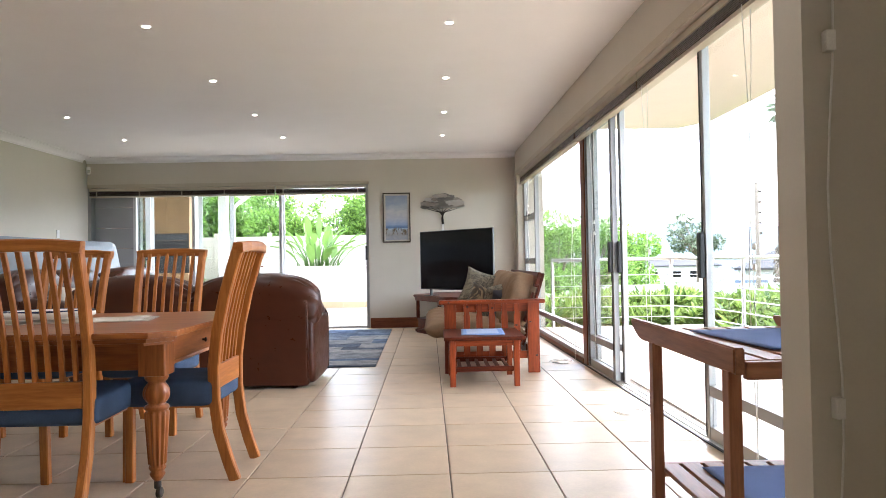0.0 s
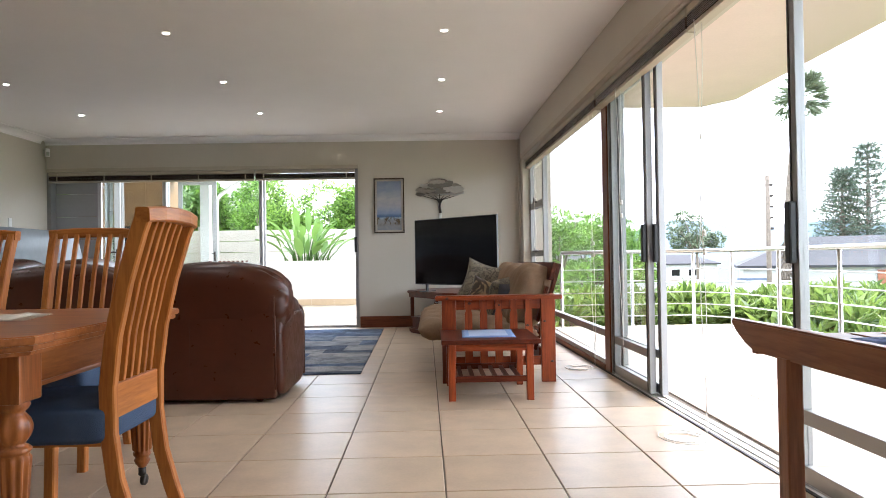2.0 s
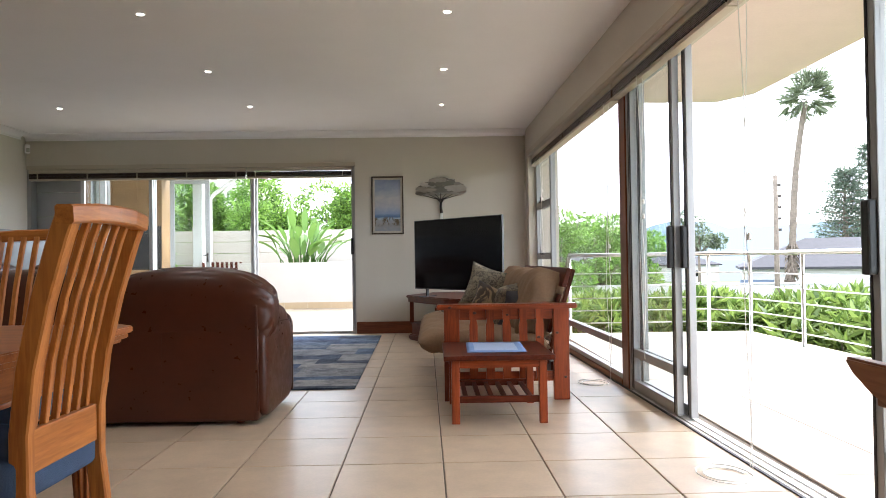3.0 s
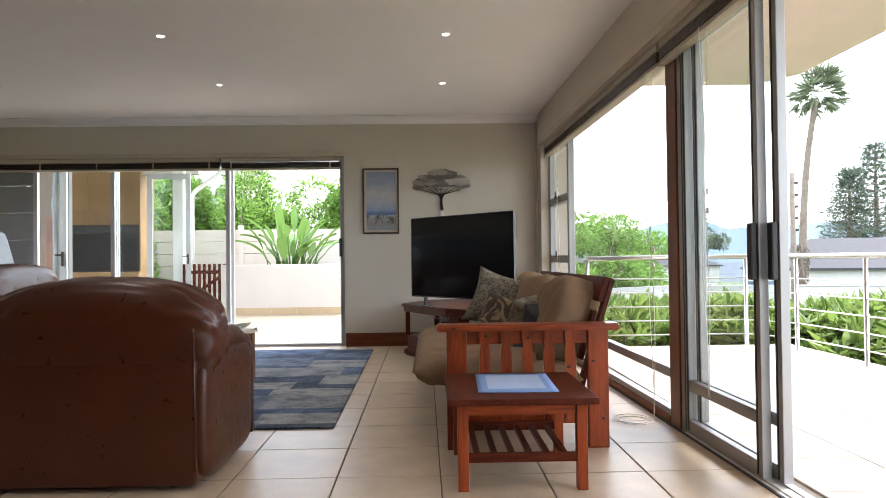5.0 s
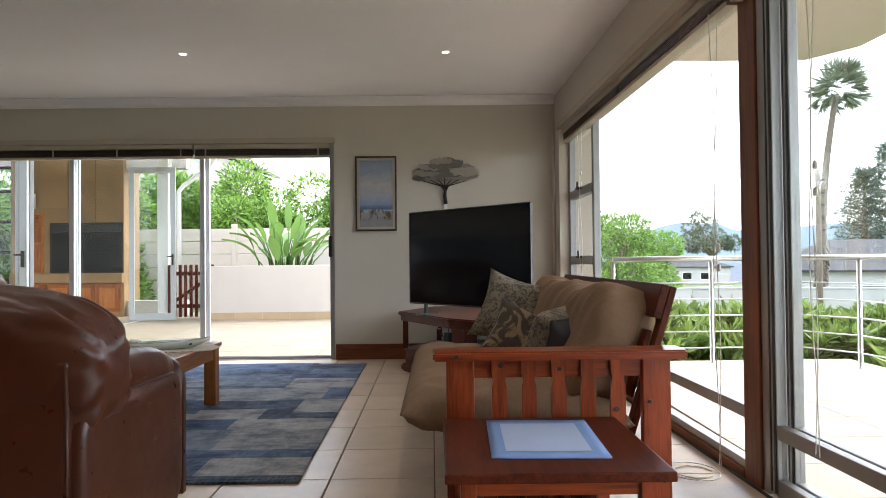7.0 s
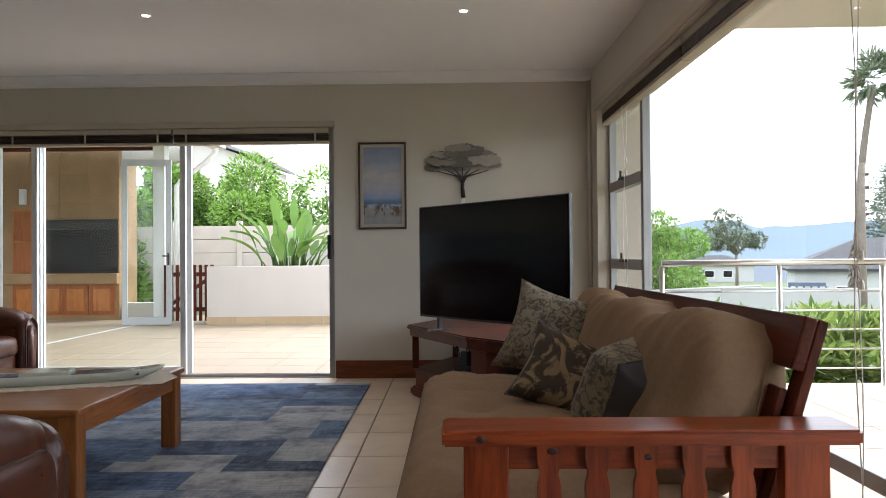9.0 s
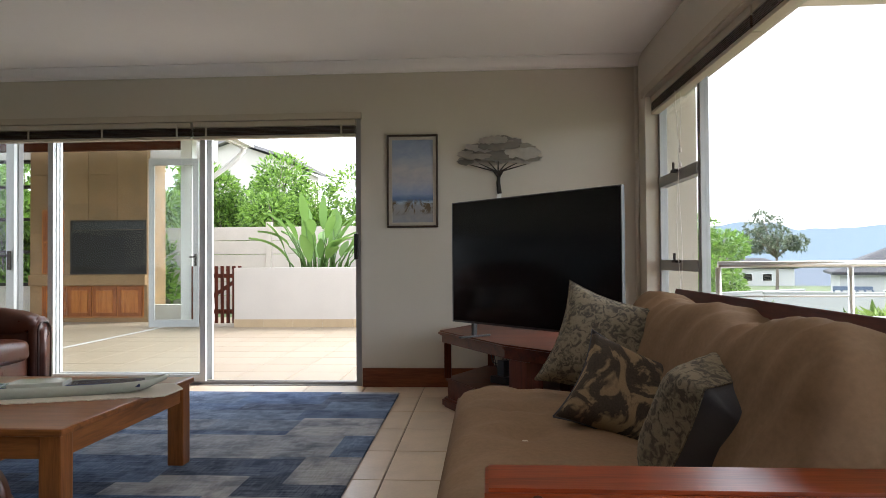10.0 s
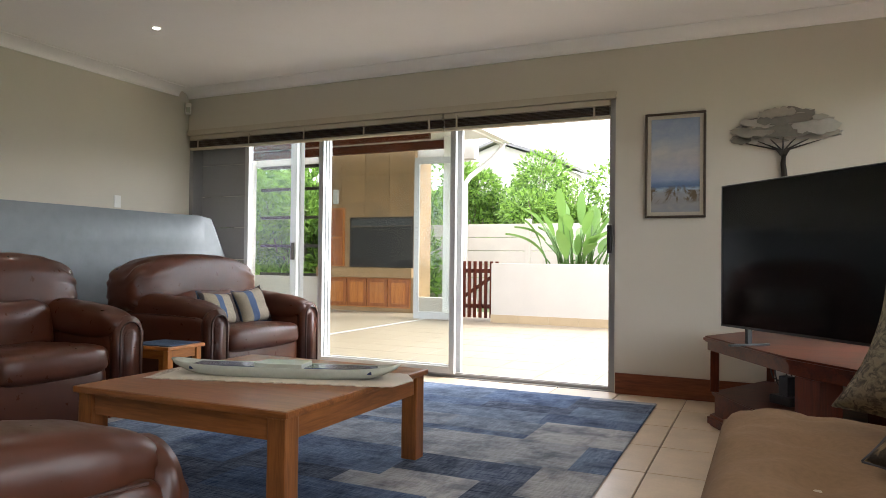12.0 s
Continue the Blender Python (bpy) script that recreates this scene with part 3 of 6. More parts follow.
def cord_line(bm, x, y, z0, z1, loop=0.06):
    for s in (-1, 1):
        pts = []
        for k in range(14):
            f = k / 13
            pts.append((x + s * 0.012 + 0.01 * math.sin(f * 9 + s), y + s * loop * f * (1 - 0.3 * f) * 0.5, z0 + (z1 - z0) * f))
        tube(bm, pts, 0.0022, 5)


for y, zb in ((3.1, 0.02), (4.6, 0.012), (6.1, 0.3), (6.95, 0.012), (9.9, 0.75)):
    c = thing("blind_cord", "thin white pull cord hanging from a blind", "cord", EAST @ pose(1.32, y, 0), "blind cords")
    bm = fresh()
    cord_line(bm, 0, 0, 2.23, zb)
    if zb < 0.05:
        for q in range(2):
            tube(bm, [(-0.15 + (0.09 + 0.03 * q) * math.cos(a * 0.5 + q), (0.10 + 0.05 * q) * math.sin(a * 0.5 + q) - 0.05, 0.004 + 0.003 * q) for a in range(12 + 2 * q)], 0.003, 5)
    part("cord", bm, CORD, c)
    for z in (zb + 0.95, zb + 1.05):
        part("toggle", lathe(fresh(), [(0.004, 0), (0.010, 0.004), (0.008, 0.03), (0.003, 0.036)], 10, (0.012, 0, z)), CORD, c)
c = thing("blind_cord", "white pull cord hanging against the wall end", "cord", pose(0.83, 1.47, 0), "blind cords")
part("cord", tube(fresh(), [(0.012 * math.sin(k), 0, 0.45 + k * 0.15) for k in range(15)], 0.003, 5), CORD, c)
for z in (0.66, 1.52):
    part("toggle", boxes((-0.012, 0.012, -0.012, 0.012, z, z + 0.05), bev=0.004), CORD, c)

# ---- ceiling spots and small fittings ----
LAMP = glow("spot_lamp", (1.0, 0.9, 0.75), 9.0)
spot = thing("ceiling_light", "small lit recessed spotlight with a white ring", "light", pose(0.03, 6.30, CZ), "ceiling spots")
bm = fresh()
for r0, r1, za, zb in ((0.024, 0.035, -0.006, -0.001),):
    lo = [(r0, za - 0.0), (r1, za), (r1, zb), (r0, zb)]
    n = 24
    rr = [[bm.verts.new((r * math.cos(2 * math.pi * j / n), r * math.sin(2 * math.pi * j / n), z)) for j in range(n)] for r, z in lo]
    for q in range(4):
        for j in range(n):
            bm.faces.new((rr[q][j], rr[q][(j + 1) % n], rr[(q + 1) % 4][(j + 1) % n], rr[(q + 1) % 4][j]))
part("ring", bm, WHITE, spot, "white trim ring", True)
part("lamp", lathe(fresh(), [(0.016, -0.002), (0.0235, -0.003), (0.0235, -0.001)], 20), LAMP, spot, "glowing lamp face")
for x in (0.03, -2.13, -4.26):
    for y in (1.8, 3.3, 4.80, 6.30, 7.79, 9.26):
        if (x, y) != (0.03, 6.30):
            copy_thing(spot, pose(x, y, CZ))
sen = thing("motion_sensor", "small white alarm sensor in the wall corner", "sensor", pose(WX + 0.05, NY - 0.06, 2.56, 0, 0, 45))
part("housing", boxes((-0.03, 0.03, -0.025, 0.025, -0.06, 0.06), bev=0.012), WHITE, sen, smooth=True)
part("lens", boxes((-0.02, 0.02, -0.03, -0.024, -0.045, 0.01), bev=0.002), CERAM, sen)
sw = thing("light_switch", "white rocker light switch plate on the wall", "switch", pose(WX + 0.002, 10.03, 1.53))
part("plate", boxes((0, 0.009, -0.035, 0.035, -0.057, 0.057), bev=0.003), WHITE, sw)
part("rocker", boxes((0.009, 0.013, -0.014, 0.014, -0.026, 0.026), bev=0.002), WHITE, sw)

# ---- dining table ----
tab = thing("dining_table", "honey-coloured wooden dining table with turned fluted legs", "table", pose(-2.3, 3.49, 0))
hx, hy, ch = 1.06, 0.66, 0.09
for k, (z0, z1, g) in enumerate(((0.735, 0.76, 0), (0.715, 0.735, 0.012), (0.70, 0.715, 0.03))):
    a, b = hx - g, hy - g
    prism_bm = prism(fresh(), [(-a + ch, -b), (a - ch, -b), (a, -b + ch), (a, b - ch), (a - ch, b), (-a + ch, b), (-a, b - ch), (-a, -b + ch)], z0, z1, bev=0.004)
    part(("tabletop", "edge_moulding", "lower_moulding")[k], prism_bm, TABLEW["x"], tab)
for x in (-0.93, 0.93):
    part("end_apron", boxes((x - 0.012, x + 0.012, -0.41, 0.41, 0.575, 0.70), bev=0.004), TABLEW["y"], tab)
    part("apron_bead", boxes((x - 0.018, x + 0.018, -0.41, 0.41, 0.575, 0.592), bev=0.006), TABLEW["y"], tab)
for y in (-0.47, 0.47):
    part("side_apron", boxes((-0.87, 0.87, y - 0.012, y + 0.012, 0.575, 0.70), bev=0.004), TABLEW["x"], tab)
part("drawer_knob", lathe(fresh(), [(0.006, 0), (0.006, 0.01), (0.012, 0.014), (0.012, 0.02), (0.004, 0.024)], 12, (0, 0, 0)), DKMETAL, tab)
knob = [o for o in tab.children if o.name.startswith("drawer_knob")][0]
knob.matrix_basis = pose(0.942, 0.12, 0.645, 0, 90, 0)
LEG = [(0.014, 0.075), (0.020, 0.085), (0.030, 0.10), (0.034, 0.11), (0.028, 0.122), (0.036, 0.132), (0.038, 0.14), (0.033, 0.15), (0.040, 0.156), (0.043, 0.20), (0.047, 0.26), (0.051, 0.32), (0.054, 0.37), (0.055, 0.384),
       (0.046, 0.394), (0.052, 0.400), (0.056, 0.408), (0.050, 0.416), (0.036, 0.424), (0.044, 0.434), (0.054, 0.446), (0.059, 0.462), (0.059, 0.480), (0.053, 0.498), (0.042, 0.512), (0.036, 0.520), (0.046, 0.530), (0.052, 0.54), (0.050, 0.55), (0.050, 0.556)]
leg_me = mesh_of("leg", lathe(fresh(), LEG, 72, flute=((0.155, 0.386, 12, 0.0085), (0.440, 0.505, 9, 0.006))), TABLEW["z"], True)
blk_me = mesh_of("leg_block", boxes((-0.06, 0.06, -0.06, 0.06, 0.553, 0.70), bev=0.006), TABLEW["z"])
cas_bm = lathe(fresh(), [(0.01, 0.04), (0.016, 0.045), (0.016, 0.078)], 12)
lathe(cas_bm, [(0.020, -0.011), (0.024, -0.007), (0.024, 0.007), (0.020, 0.011)], 16)
cas_me = mesh_of("castor", cas_bm, DKMETAL, True)
for v in cas_me.vertices:
    if v.co.z < 0.03:
        v.co = Vector((v.co.z + 0.008, v.co.y, v.co.x + 0.024))
for x in (-0.93, 0.93):
    for y in (-0.47, 0.47):
        l = new("leg", leg_me)
        l.parent, l.location = tab, (x, y, 0)
        for nm, me in (("leg_block", blk_me), ("castor", cas_me)):
            q = new(nm, me)
            q.parent = l

# ---- dining chairs ----
def dining_chair():
    """Facing +y; the back posts stand at y = -0.2."""
    ob = thing("dining_chair", "honey pine slat-back dining chair with blue cushioned seat", "chair", pose(0, 0, 0), "chairs round the table")
    curve = [(-0.30, 0.0), (-0.265, 0.10), (-0.225, 0.24), (-0.205, 0.40), (-0.205, 0.55), (-0.225, 0.72), (-0.265, 0.90), (-0.315, 1.07), (-0.335, 1.125)]
    for x in (-0.19, 0.19):
        part("back_post", bar(fresh(), [(x * (1 + 0.1 * z), y, z) for y, z in curve], 0.019, 0.026), PINE["z"], ob)
    up = [p for p in curve if p[1] >= 0.55]
    for k in range(6):
        x = -0.135 + k * 0.054
        part("back_slat", bar(fresh(), [(x * (1 + 0.1 * z), y + 0.005, z) for y, z in up], 0.0105, 0.009), PINE["z"], ob)
    part("crest_rail", bar(fresh(), [(-0.236, -0.338, 1.125), (-0.12, -0.352, 1.135), (0, -0.356, 1.137), (0.12, -0.352, 1.135), (0.236, -0.338, 1.125)], 0.024, 0.026, (0, 1, 0)), PINE["x"], ob)
    part("lower_rail", boxes((-0.175, 0.175, -0.222, -0.198, 0.44, 0.555), bev=0.004), PINE["x"], ob)
    for x in (-0.2, 0.2):
        part("front_leg", bar(fresh(), [(x * 0.97, 0.205, 0.0), (x, 0.20, 0.4)], 0.020, 0.020), PINE["z"], ob)
        part("side_rail", boxes((x - 0.011, x + 0.011, -0.19, 0.185, 0.355, 0.42), bev=0.003), PINE["y"], ob)
    part("front_rail", boxes((-0.18, 0.18, 0.19, 0.212, 0.355, 0.42), bev=0.003), PINE["x"], ob)
    part("seat", puff(fresh(), (0, 0.022, 0.425), (0.236, 0.236, 0.068), 0.3, 0.2, wrinkle=0.005), BLUE, ob, "blue woven upholstered seat", True)
    return ob


ch1 = dining_chair()
ch1.matrix_basis = pose(-1.39, 3.45, 0, 0, 0, 90)
for x, y, r in ((-1.80, 3.06, 2), (-1.93, 4.38, 180), (-2.60, 4.40, 178)):
    copy_thing(ch1, pose(x, y, 0, 0, 0, r))

# ---- things on the dining table ----
cl = thing("table_runner", "crumpled cream crochet cloth on the dining table", "cloth", pose(-2.15, 3.5, 0.76, 0, 0, 12))
bm = fresh()
gv = [[bm.verts.new((-0.5 + i * 0.05, -0.16 + j * 0.04, 0.006 + 0.016 * max(0, noise.noise(Vector((i * 0.5, j * 0.6, 0)))))) for j in range(9)] for i in range(21)]
for i in range(20):
    for j in range(8):
        bm.faces.new((gv[i][j], gv[i + 1][j], gv[i + 1][j + 1], gv[i][j + 1]))
r = bmesh.ops.extrude_face_region(bm, geom=bm.faces[:])
for v in [g for g in r["geom"] if isinstance(g, bmesh.types.BMVert)]:
    v.co.z -= 0.005
part("cloth", bm, CREAM, cl, "", True)
bm = fresh()
for k in range(26):
    tube(bm, [(0.5, -0.15 + k * 0.012, 0.004), (0.54 + 0.01 * math.sin(k * 2.1), -0.15 + k * 0.012 + 0.006 * math.sin(k), 0.003)], 0.003, 4)
part("fringe", bm, CREAM, cl)
di = thing("serving_dish", "white oval serving dish with a blue rim", "dish", pose(-2.1, 3.47, 0.785, 0, 0, 15))
part("bowl", puff(fresh(), (0, 0, 0.02), (0.22, 0.12, 0.022), 0.5, 0.8), WHITE, di, "", True)
bm = fresh()
tube(bm, [(0.215 * math.cos(a * math.pi / 16), 0.115 * math.sin(a * math.pi / 16), 0.036) for a in range(33)], 0.006, 6)
part("rim", bm, CERBLUE, di, "dark blue glazed rim", True)

# ---- trolley ----
tr = thing("serving_trolley", "slatted teak serving trolley beside the glass doors", "trolley", pose(1.03, 2.32, 0))
for x in (-0.30, 0.30):
    pr = [(-0.555, 0.0), (-0.555, -0.075), (0.33, -0.075), (0.38, -0.06), (0.43, -0.028), (0.455, -0.012), (0.455, 0.0)]
    part("top_rail", prism(fresh(), pr, x - 0.016, x + 0.016, Matrix(((0, 0, 1, 0), (1, 0, 0, 0), (0, 1, 0, 0.79), (0, 0, 0, 1))), bev=0.005), TEAK["y"], tr)
    for y in (-0.50, 0.18):
        part("leg", boxes((x - 0.019, x + 0.019, y - 0.024, y + 0.024, 0.0, 0.72), bev=0.004), TEAK["z"], tr)
for z, far in ((0.70, 0.40), (0.20, 0.22)):
    for y in (-0.54, far):
        part("end_rail", boxes((-0.28, 0.28, y - 0.014, y + 0.014, z, z + 0.05), bev=0.004), TEAK["x"], tr)
    for k in range(7):
        x = -0.25 + k * 0.0835
        part("shelf_slat", boxes((x - 0.034, x + 0.034, -0.524, far - 0.016, z + 0.035, z + 0.052), bev=0.003), TEAK["y"], tr)


def napkin(name, w, d, m, material, label, border=None):
    ob = thing(name, label, "cloth", m)
    bm = fresh()
    nx, ny = 14, 10
    vs = [[bm.verts.new(((i / nx - 0.5) * w, (j / ny - 0.5) * d, 0.005 + 0.0015 * noise.noise(Vector((i * 0.4, j * 0.4, w * 9))))) for j in range(ny + 1)] for i in range(nx + 1)]
    for i in range(nx):
        for j in range(ny):
            bm.faces.new((vs[i][j], vs[i + 1][j], vs[i + 1][j + 1], vs[i][j + 1]))
    r = bmesh.ops.extrude_face_region(bm, geom=bm.faces[:])
    for v in [g for g in r["geom"] if isinstance(g, bmesh.types.BMVert)]:
        v.co.z -= 0.004
    part("cloth", bm, material, ob, "", True)
    if border:
        part("inner_panel", boxes((-w * 0.37, w * 0.37, -d * 0.37, d * 0.37, 0.0062, 0.0070)), border, ob, "pale blue woven centre")
    return ob


napkin("place_mat", 0.42, 0.56, pose(1.105, 2.26, 0.756, 0, 0, 5), CLOTHB, "blue cloth place mat on the trolley top")
napkin("place_mat", 0.40, 0.5, pose(1.08, 2.2, 0.254), CLOTHB, "folded blue cloth on the lower trolley shelf")

# ---- leather suite ----
def crowned(bm, half, rise):
    for v in bm.verts:
        v.co.z += rise * (1 - min(1, abs(v.co.x) / half) ** 2.2) - rise * 0.5
    return bm


def arch(bm, x, y0, y1, hw, z0, z1):
    """An upright panel with a round head."""
    ol = [(-hw, z0), (hw, z0)] + [(hw * math.cos(a), z1 - hw + hw * math.sin(a)) for a in [math.pi * k / 14 for k in range(15)]]
    return prism(bm, ol, -y1, -y0, Matrix(((1, 0, 0, x), (0, 0, -1, 0), (0, 1, 0, 0), (0, 0, 0, 1))), bev=0.012)


def arch_line(x, y, hw, z0, z1):
    return [(x - hw, y, z0), (x - hw, y, (z0 + z1) / 2)] + [(x - hw * math.cos(a), y, z1 - hw + hw * math.sin(a)) for a in [math.pi * k / 14 for k in range(15)]] + [(x + hw, y, (z0 + z1) / 2), (x + hw, y, z0)]


def leather_seat(name, seats, sw, label, top=0.96):
    """Facing +y, base at z = 0; sw: width of one seat, top: height of the back."""
    ob = thing(name, label, "sofa" if seats > 1 else "armchair", pose(0, 0, 0), "brown leather suite")
    half = seats * sw / 2
    part("base", puff(fresh(), (0, 0.0, 0.19), (half + 0.02, 0.43, 0.16), 0.18, 0.12, wrinkle=0.006), LEATHER, ob, "", True)
    wide = half + 0.23
    part("outer_back", box(fresh(), -wide + 0.05, wide - 0.05, -0.462, -0.27, 0.025, 0.74, 0.022, 3), LEATHER, ob, "flat leather outer back", True)
    for s in (-1, 1):
        part("back_piping", tube(fresh(), [(s * (wide - 0.052), -0.458, 0.09), (s * (wide - 0.056), -0.460, 0.72)], 0.006, 6), LEATHER, ob, "", True)
    step = 2 * wide / seats
    for k in range(seats):
        x = -half + sw * (k + 0.5)
        r = part("back_rest", crowned(puff(fresh(), (0, 0, 0), (step / 2 + 0.03, 0.19, 0.25), 0.64, 0.42, nu=110, nv=60, wrinkle=0.005, freq=9, seed=k * 2.3 + 1, pleat=0.011), step / 2, 0.04), LEATHER, ob, "gathered leather back rest", True)
        r.matrix_basis = pose(-wide + step * (k + 0.5), -0.288, top - 0.27, 5)
        part("lumbar_cushion", puff(fresh(), (0, 0, 0), (sw / 2 + 0.01, 0.13, 0.20), 0.6, 0.5, m=pose(x, -0.15, 0.55, 8), nu=52, nv=26, wrinkle=0.016, freq=8, seed=k * 3.1), LEATHER, ob, "", True)
        part("seat_cushion", puff(fresh(), (0, 0, 0), (sw / 2 - 0.004, 0.35, 0.105), 0.5, 0.25, m=pose(x, 0.13, 0.385, 2), nu=52, nv=24, wrinkle=0.014, freq=8, seed=k * 1.7 + 4), LEATHER, ob, "", True)
    for s in (-1, 1):
        x = s * (half + 0.12)
        part("arm_side", puff(fresh(), (x - s * 0.0, 0.0, 0.315), (0.115, 0.44, 0.288), 0.3, 0.25, wrinkle=0.006), LEATHER, ob, "", True)
        part("arm_pad", puff(fresh(), (0, 0, 0), (0.122, 0.44, 0.115), 0.75, 0.5, m=pose(x - s * 0.025, 0.02, 0.615, -5), nu=72, nv=40, wrinkle=0.010, freq=11, seed=s + 5), LEATHER, ob, "", True)
        part("arm_front", arch(fresh(), x, 0.40, 0.465, 0.105, 0.07, 0.645), LEATHER, ob, "", True)
        part("front_panel", arch(fresh(), x, 0.455, 0.482, 0.052, 0.12, 0.56), LEATHER, ob, "raised arched arm front panel", True)
        part("piping", tube(fresh(), arch_line(x, 0.47, 0.078, 0.10, 0.605), 0.007, 6), SEAM, ob, "dark stitched piping", True)
        part("arm_seam", tube(fresh(), [(x + s * 0.097, y, 0.595 - 0.02 * (y / 0.4) ** 2) for y in [-0.36 + 0.06 * k for k in range(13)]], 0.004, 5), SEAM, ob)
        for y in (-0.36, 0.36):
            part("foot", lathe(fresh(), [(0.02, 0.0), (0.026, 0.008), (0.028, 0.025), (0.03, 0.06)], 14, (s * (half + 0.05), y, 0)), DARK["z"], ob, "dark turned wooden foot", True)
    for k in range(seats):
        x = -half + sw * (k + 0.5)
        part("back_seam", tube(fresh(), [(x, -0.4595, 0.14), (x, -0.4595, 0.68)], 0.003, 5), SEAM, ob)
    return ob


s1 = leather_seat("leather_sofa", 2, 0.80, "brown leather two-seat sofa with its back to the dining table", 0.965)
s1.matrix_basis = pose(-2.15, 6.09, 0) @ Matrix.Diagonal((1, 0.93, 1, 1))
s2 = leather_seat("leather_sofa", 2, 0.72, "brown leather sofa facing the coffee table", 1.03)
s2.matrix_basis = pose(-4.12, 7.72, 0, 0, 0, -88)
s3 = leather_seat("leather_armchair", 1, 0.86, "wide brown leather armchair near the sliding doors", 1.04)
s3.matrix_basis = pose(-4.14, 9.82, 0, 0, 0, -90) @ Matrix.Diagonal((1, 1.15, 1, 1))

# ---- rug and coffee table ----
def rug_mat():
    m, t, b = nodes_of("patchwork_rug")
    v = coords(t)
    br = t.nodes.new("ShaderNodeTexBrick")
    br.offset, br.squash, br.offset_frequency = 0.37, 1.6, 2
    br.inputs["Scale"].default_value = 1.0
    br.inputs["Mortar Size"].default_value = 0.0
    br.inputs["Brick Width"].default_value, br.inputs["Row Height"].default_value = 0.62, 0.30
    br.inputs["Color1"].default_value, br.inputs["Color2"].default_value = (0, 0, 0, 1), (1, 1, 1, 1)
    t.links.new(v, br.inputs["Vector"])
    wide = t.nodes.new("ShaderNodeTexBrick")
    wide.offset, wide.squash, wide.offset_frequency = 0.61, 0.7, 3
    wide.inputs["Scale"].default_value = 1.0
    wide.inputs["Mortar Size"].default_value = 0.0
    wide.inputs["Brick Width"].default_value, wide.inputs["Row Height"].default_value = 0.93, 0.46
    wide.inputs["Color1"].default_value, wide.inputs["Color2"].default_value = (0, 0, 0, 1), (1, 1, 1, 1)
    t.links.new(v, wide.inputs["Vector"])
    pick = ramp(t, wide.outputs["Color"], [(0.0, (0, 0, 0)), (0.54, (0, 0, 0)), (0.55, (1, 1, 1))])
    tone = mix(t, br.outputs["Color"], wide.outputs["Color"], pick)
    base = ramp(t, tone, [(0.0, (0.005, 0.010, 0.028)), (0.3, (0.012, 0.036, 0.11)), (0.5, (0.038, 0.10, 0.25)), (0.66, (0.13, 0.19, 0.30)), (0.8, (0.36, 0.37, 0.38)), (1.0, (0.60, 0.57, 0.53))])
    streak = noise_tex(t, coords(t, (3, 90, 1)), 1.5, 4, 0.7)
    cross = noise_tex(t, coords(t, (70, 6, 1)), 1.5, 4, 0.7)
    wear = noise_tex(t, v, 5, 5, 0.7)
    col = mix(t, base, ramp(t, streak, [(0.40, (0.006, 0.014, 0.04)), (0.62, (0.36, 0.42, 0.50))]), 0.40)
    col = mix(t, col, ramp(t, cross, [(0.42, (0.008, 0.018, 0.05)), (0.60, (0.34, 0.40, 0.48))]), 0.2)
    col = mix(t, col, ramp(t, wear, [(0.36, (0.22, 0.26, 0.34)), (0.56, (1.0, 1.0, 1.0))]), 0.7, "MULTIPLY")
    t.links.new(col, b.inputs["Base Color"])
    b.inputs["Roughness"].default_value = 0.95
    b.inputs["Specular IOR Level"].default_value = 0.15
    bump(t, b, noise_tex(t, v, 240, 2), 0.6, 0.004)
    return m


solid("area_rug", prism(fresh(), [(-3.75, 6.80), (-0.71, 6.80), (-0.775, 10.58), (-3.80, 10.60)], 0.0005, 0.012, bev=0.004), rug_mat(), "worn blue and grey patchwork area rug on the tiles", "rug")
ct = thing("coffee_table", "square brown wooden coffee table on the rug", "table", pose(-2.2, 8.07, 0.012))
part("tabletop", boxes((-0.57, 0.57, -0.58, 0.58, 0.415, 0.445), bev=0.01), OAK["x"], ct)
for x in (-0.51, 0.51):
    for y in (-0.52, 0.52):
        part("leg", boxes((x - 0.042, x + 0.042, y - 0.042, y + 0.042, 0.0, 0.415), bev=0.006), OAK["z"], ct)
    part("apron", boxes((x - 0.028, x + 0.028, -0.478, 0.478, 0.325, 0.415), bev=0.004), OAK["y"], ct)
for y in (-0.52, 0.52):
    part("apron", boxes((-0.468, 0.468, y - 0.028, y + 0.028, 0.325, 0.415), bev=0.004), OAK["x"], ct)
ru = thing("table_runner", "cream scalloped cloth across the coffee table", "cloth", pose(-2.12, 8.1, 0.4575, 0, 0, 17))
n = 40
outl = [(-0.56, -0.17)] + [(-0.54 + 1.08 * k / n, -0.17 - 0.012 * abs(math.sin(k * 1.57))) for k in range(n + 1)] + [(0.56, -0.17), (0.62, 0.0), (0.56, 0.17)] + \
       [(0.54 - 1.08 * k / n, 0.17 + 0.012 * abs(math.sin(k * 1.57))) for k in range(n + 1)] + [(-0.56, 0.17)]
part("cloth", prism(fresh(), outl, 0.0, 0.005), CREAM, ru)
bm = fresh()
for k in range(22):
    tube(bm, [(-0.56, -0.16 + k * 0.0152, 0.003), (-0.61, -0.16 + k * 0.0152 + 0.008 * math.sin(k * 1.7), 0.002 - 0.0 * k)], 0.003, 4)
part("fringe", bm, CREAM, ru)
bo = thing("ceramic_boat_tray", "long boat-shaped glazed ceramic tray with blue compartments", "tray", pose(-2.12, 8.1, 0.4625, 0, 0, 17))


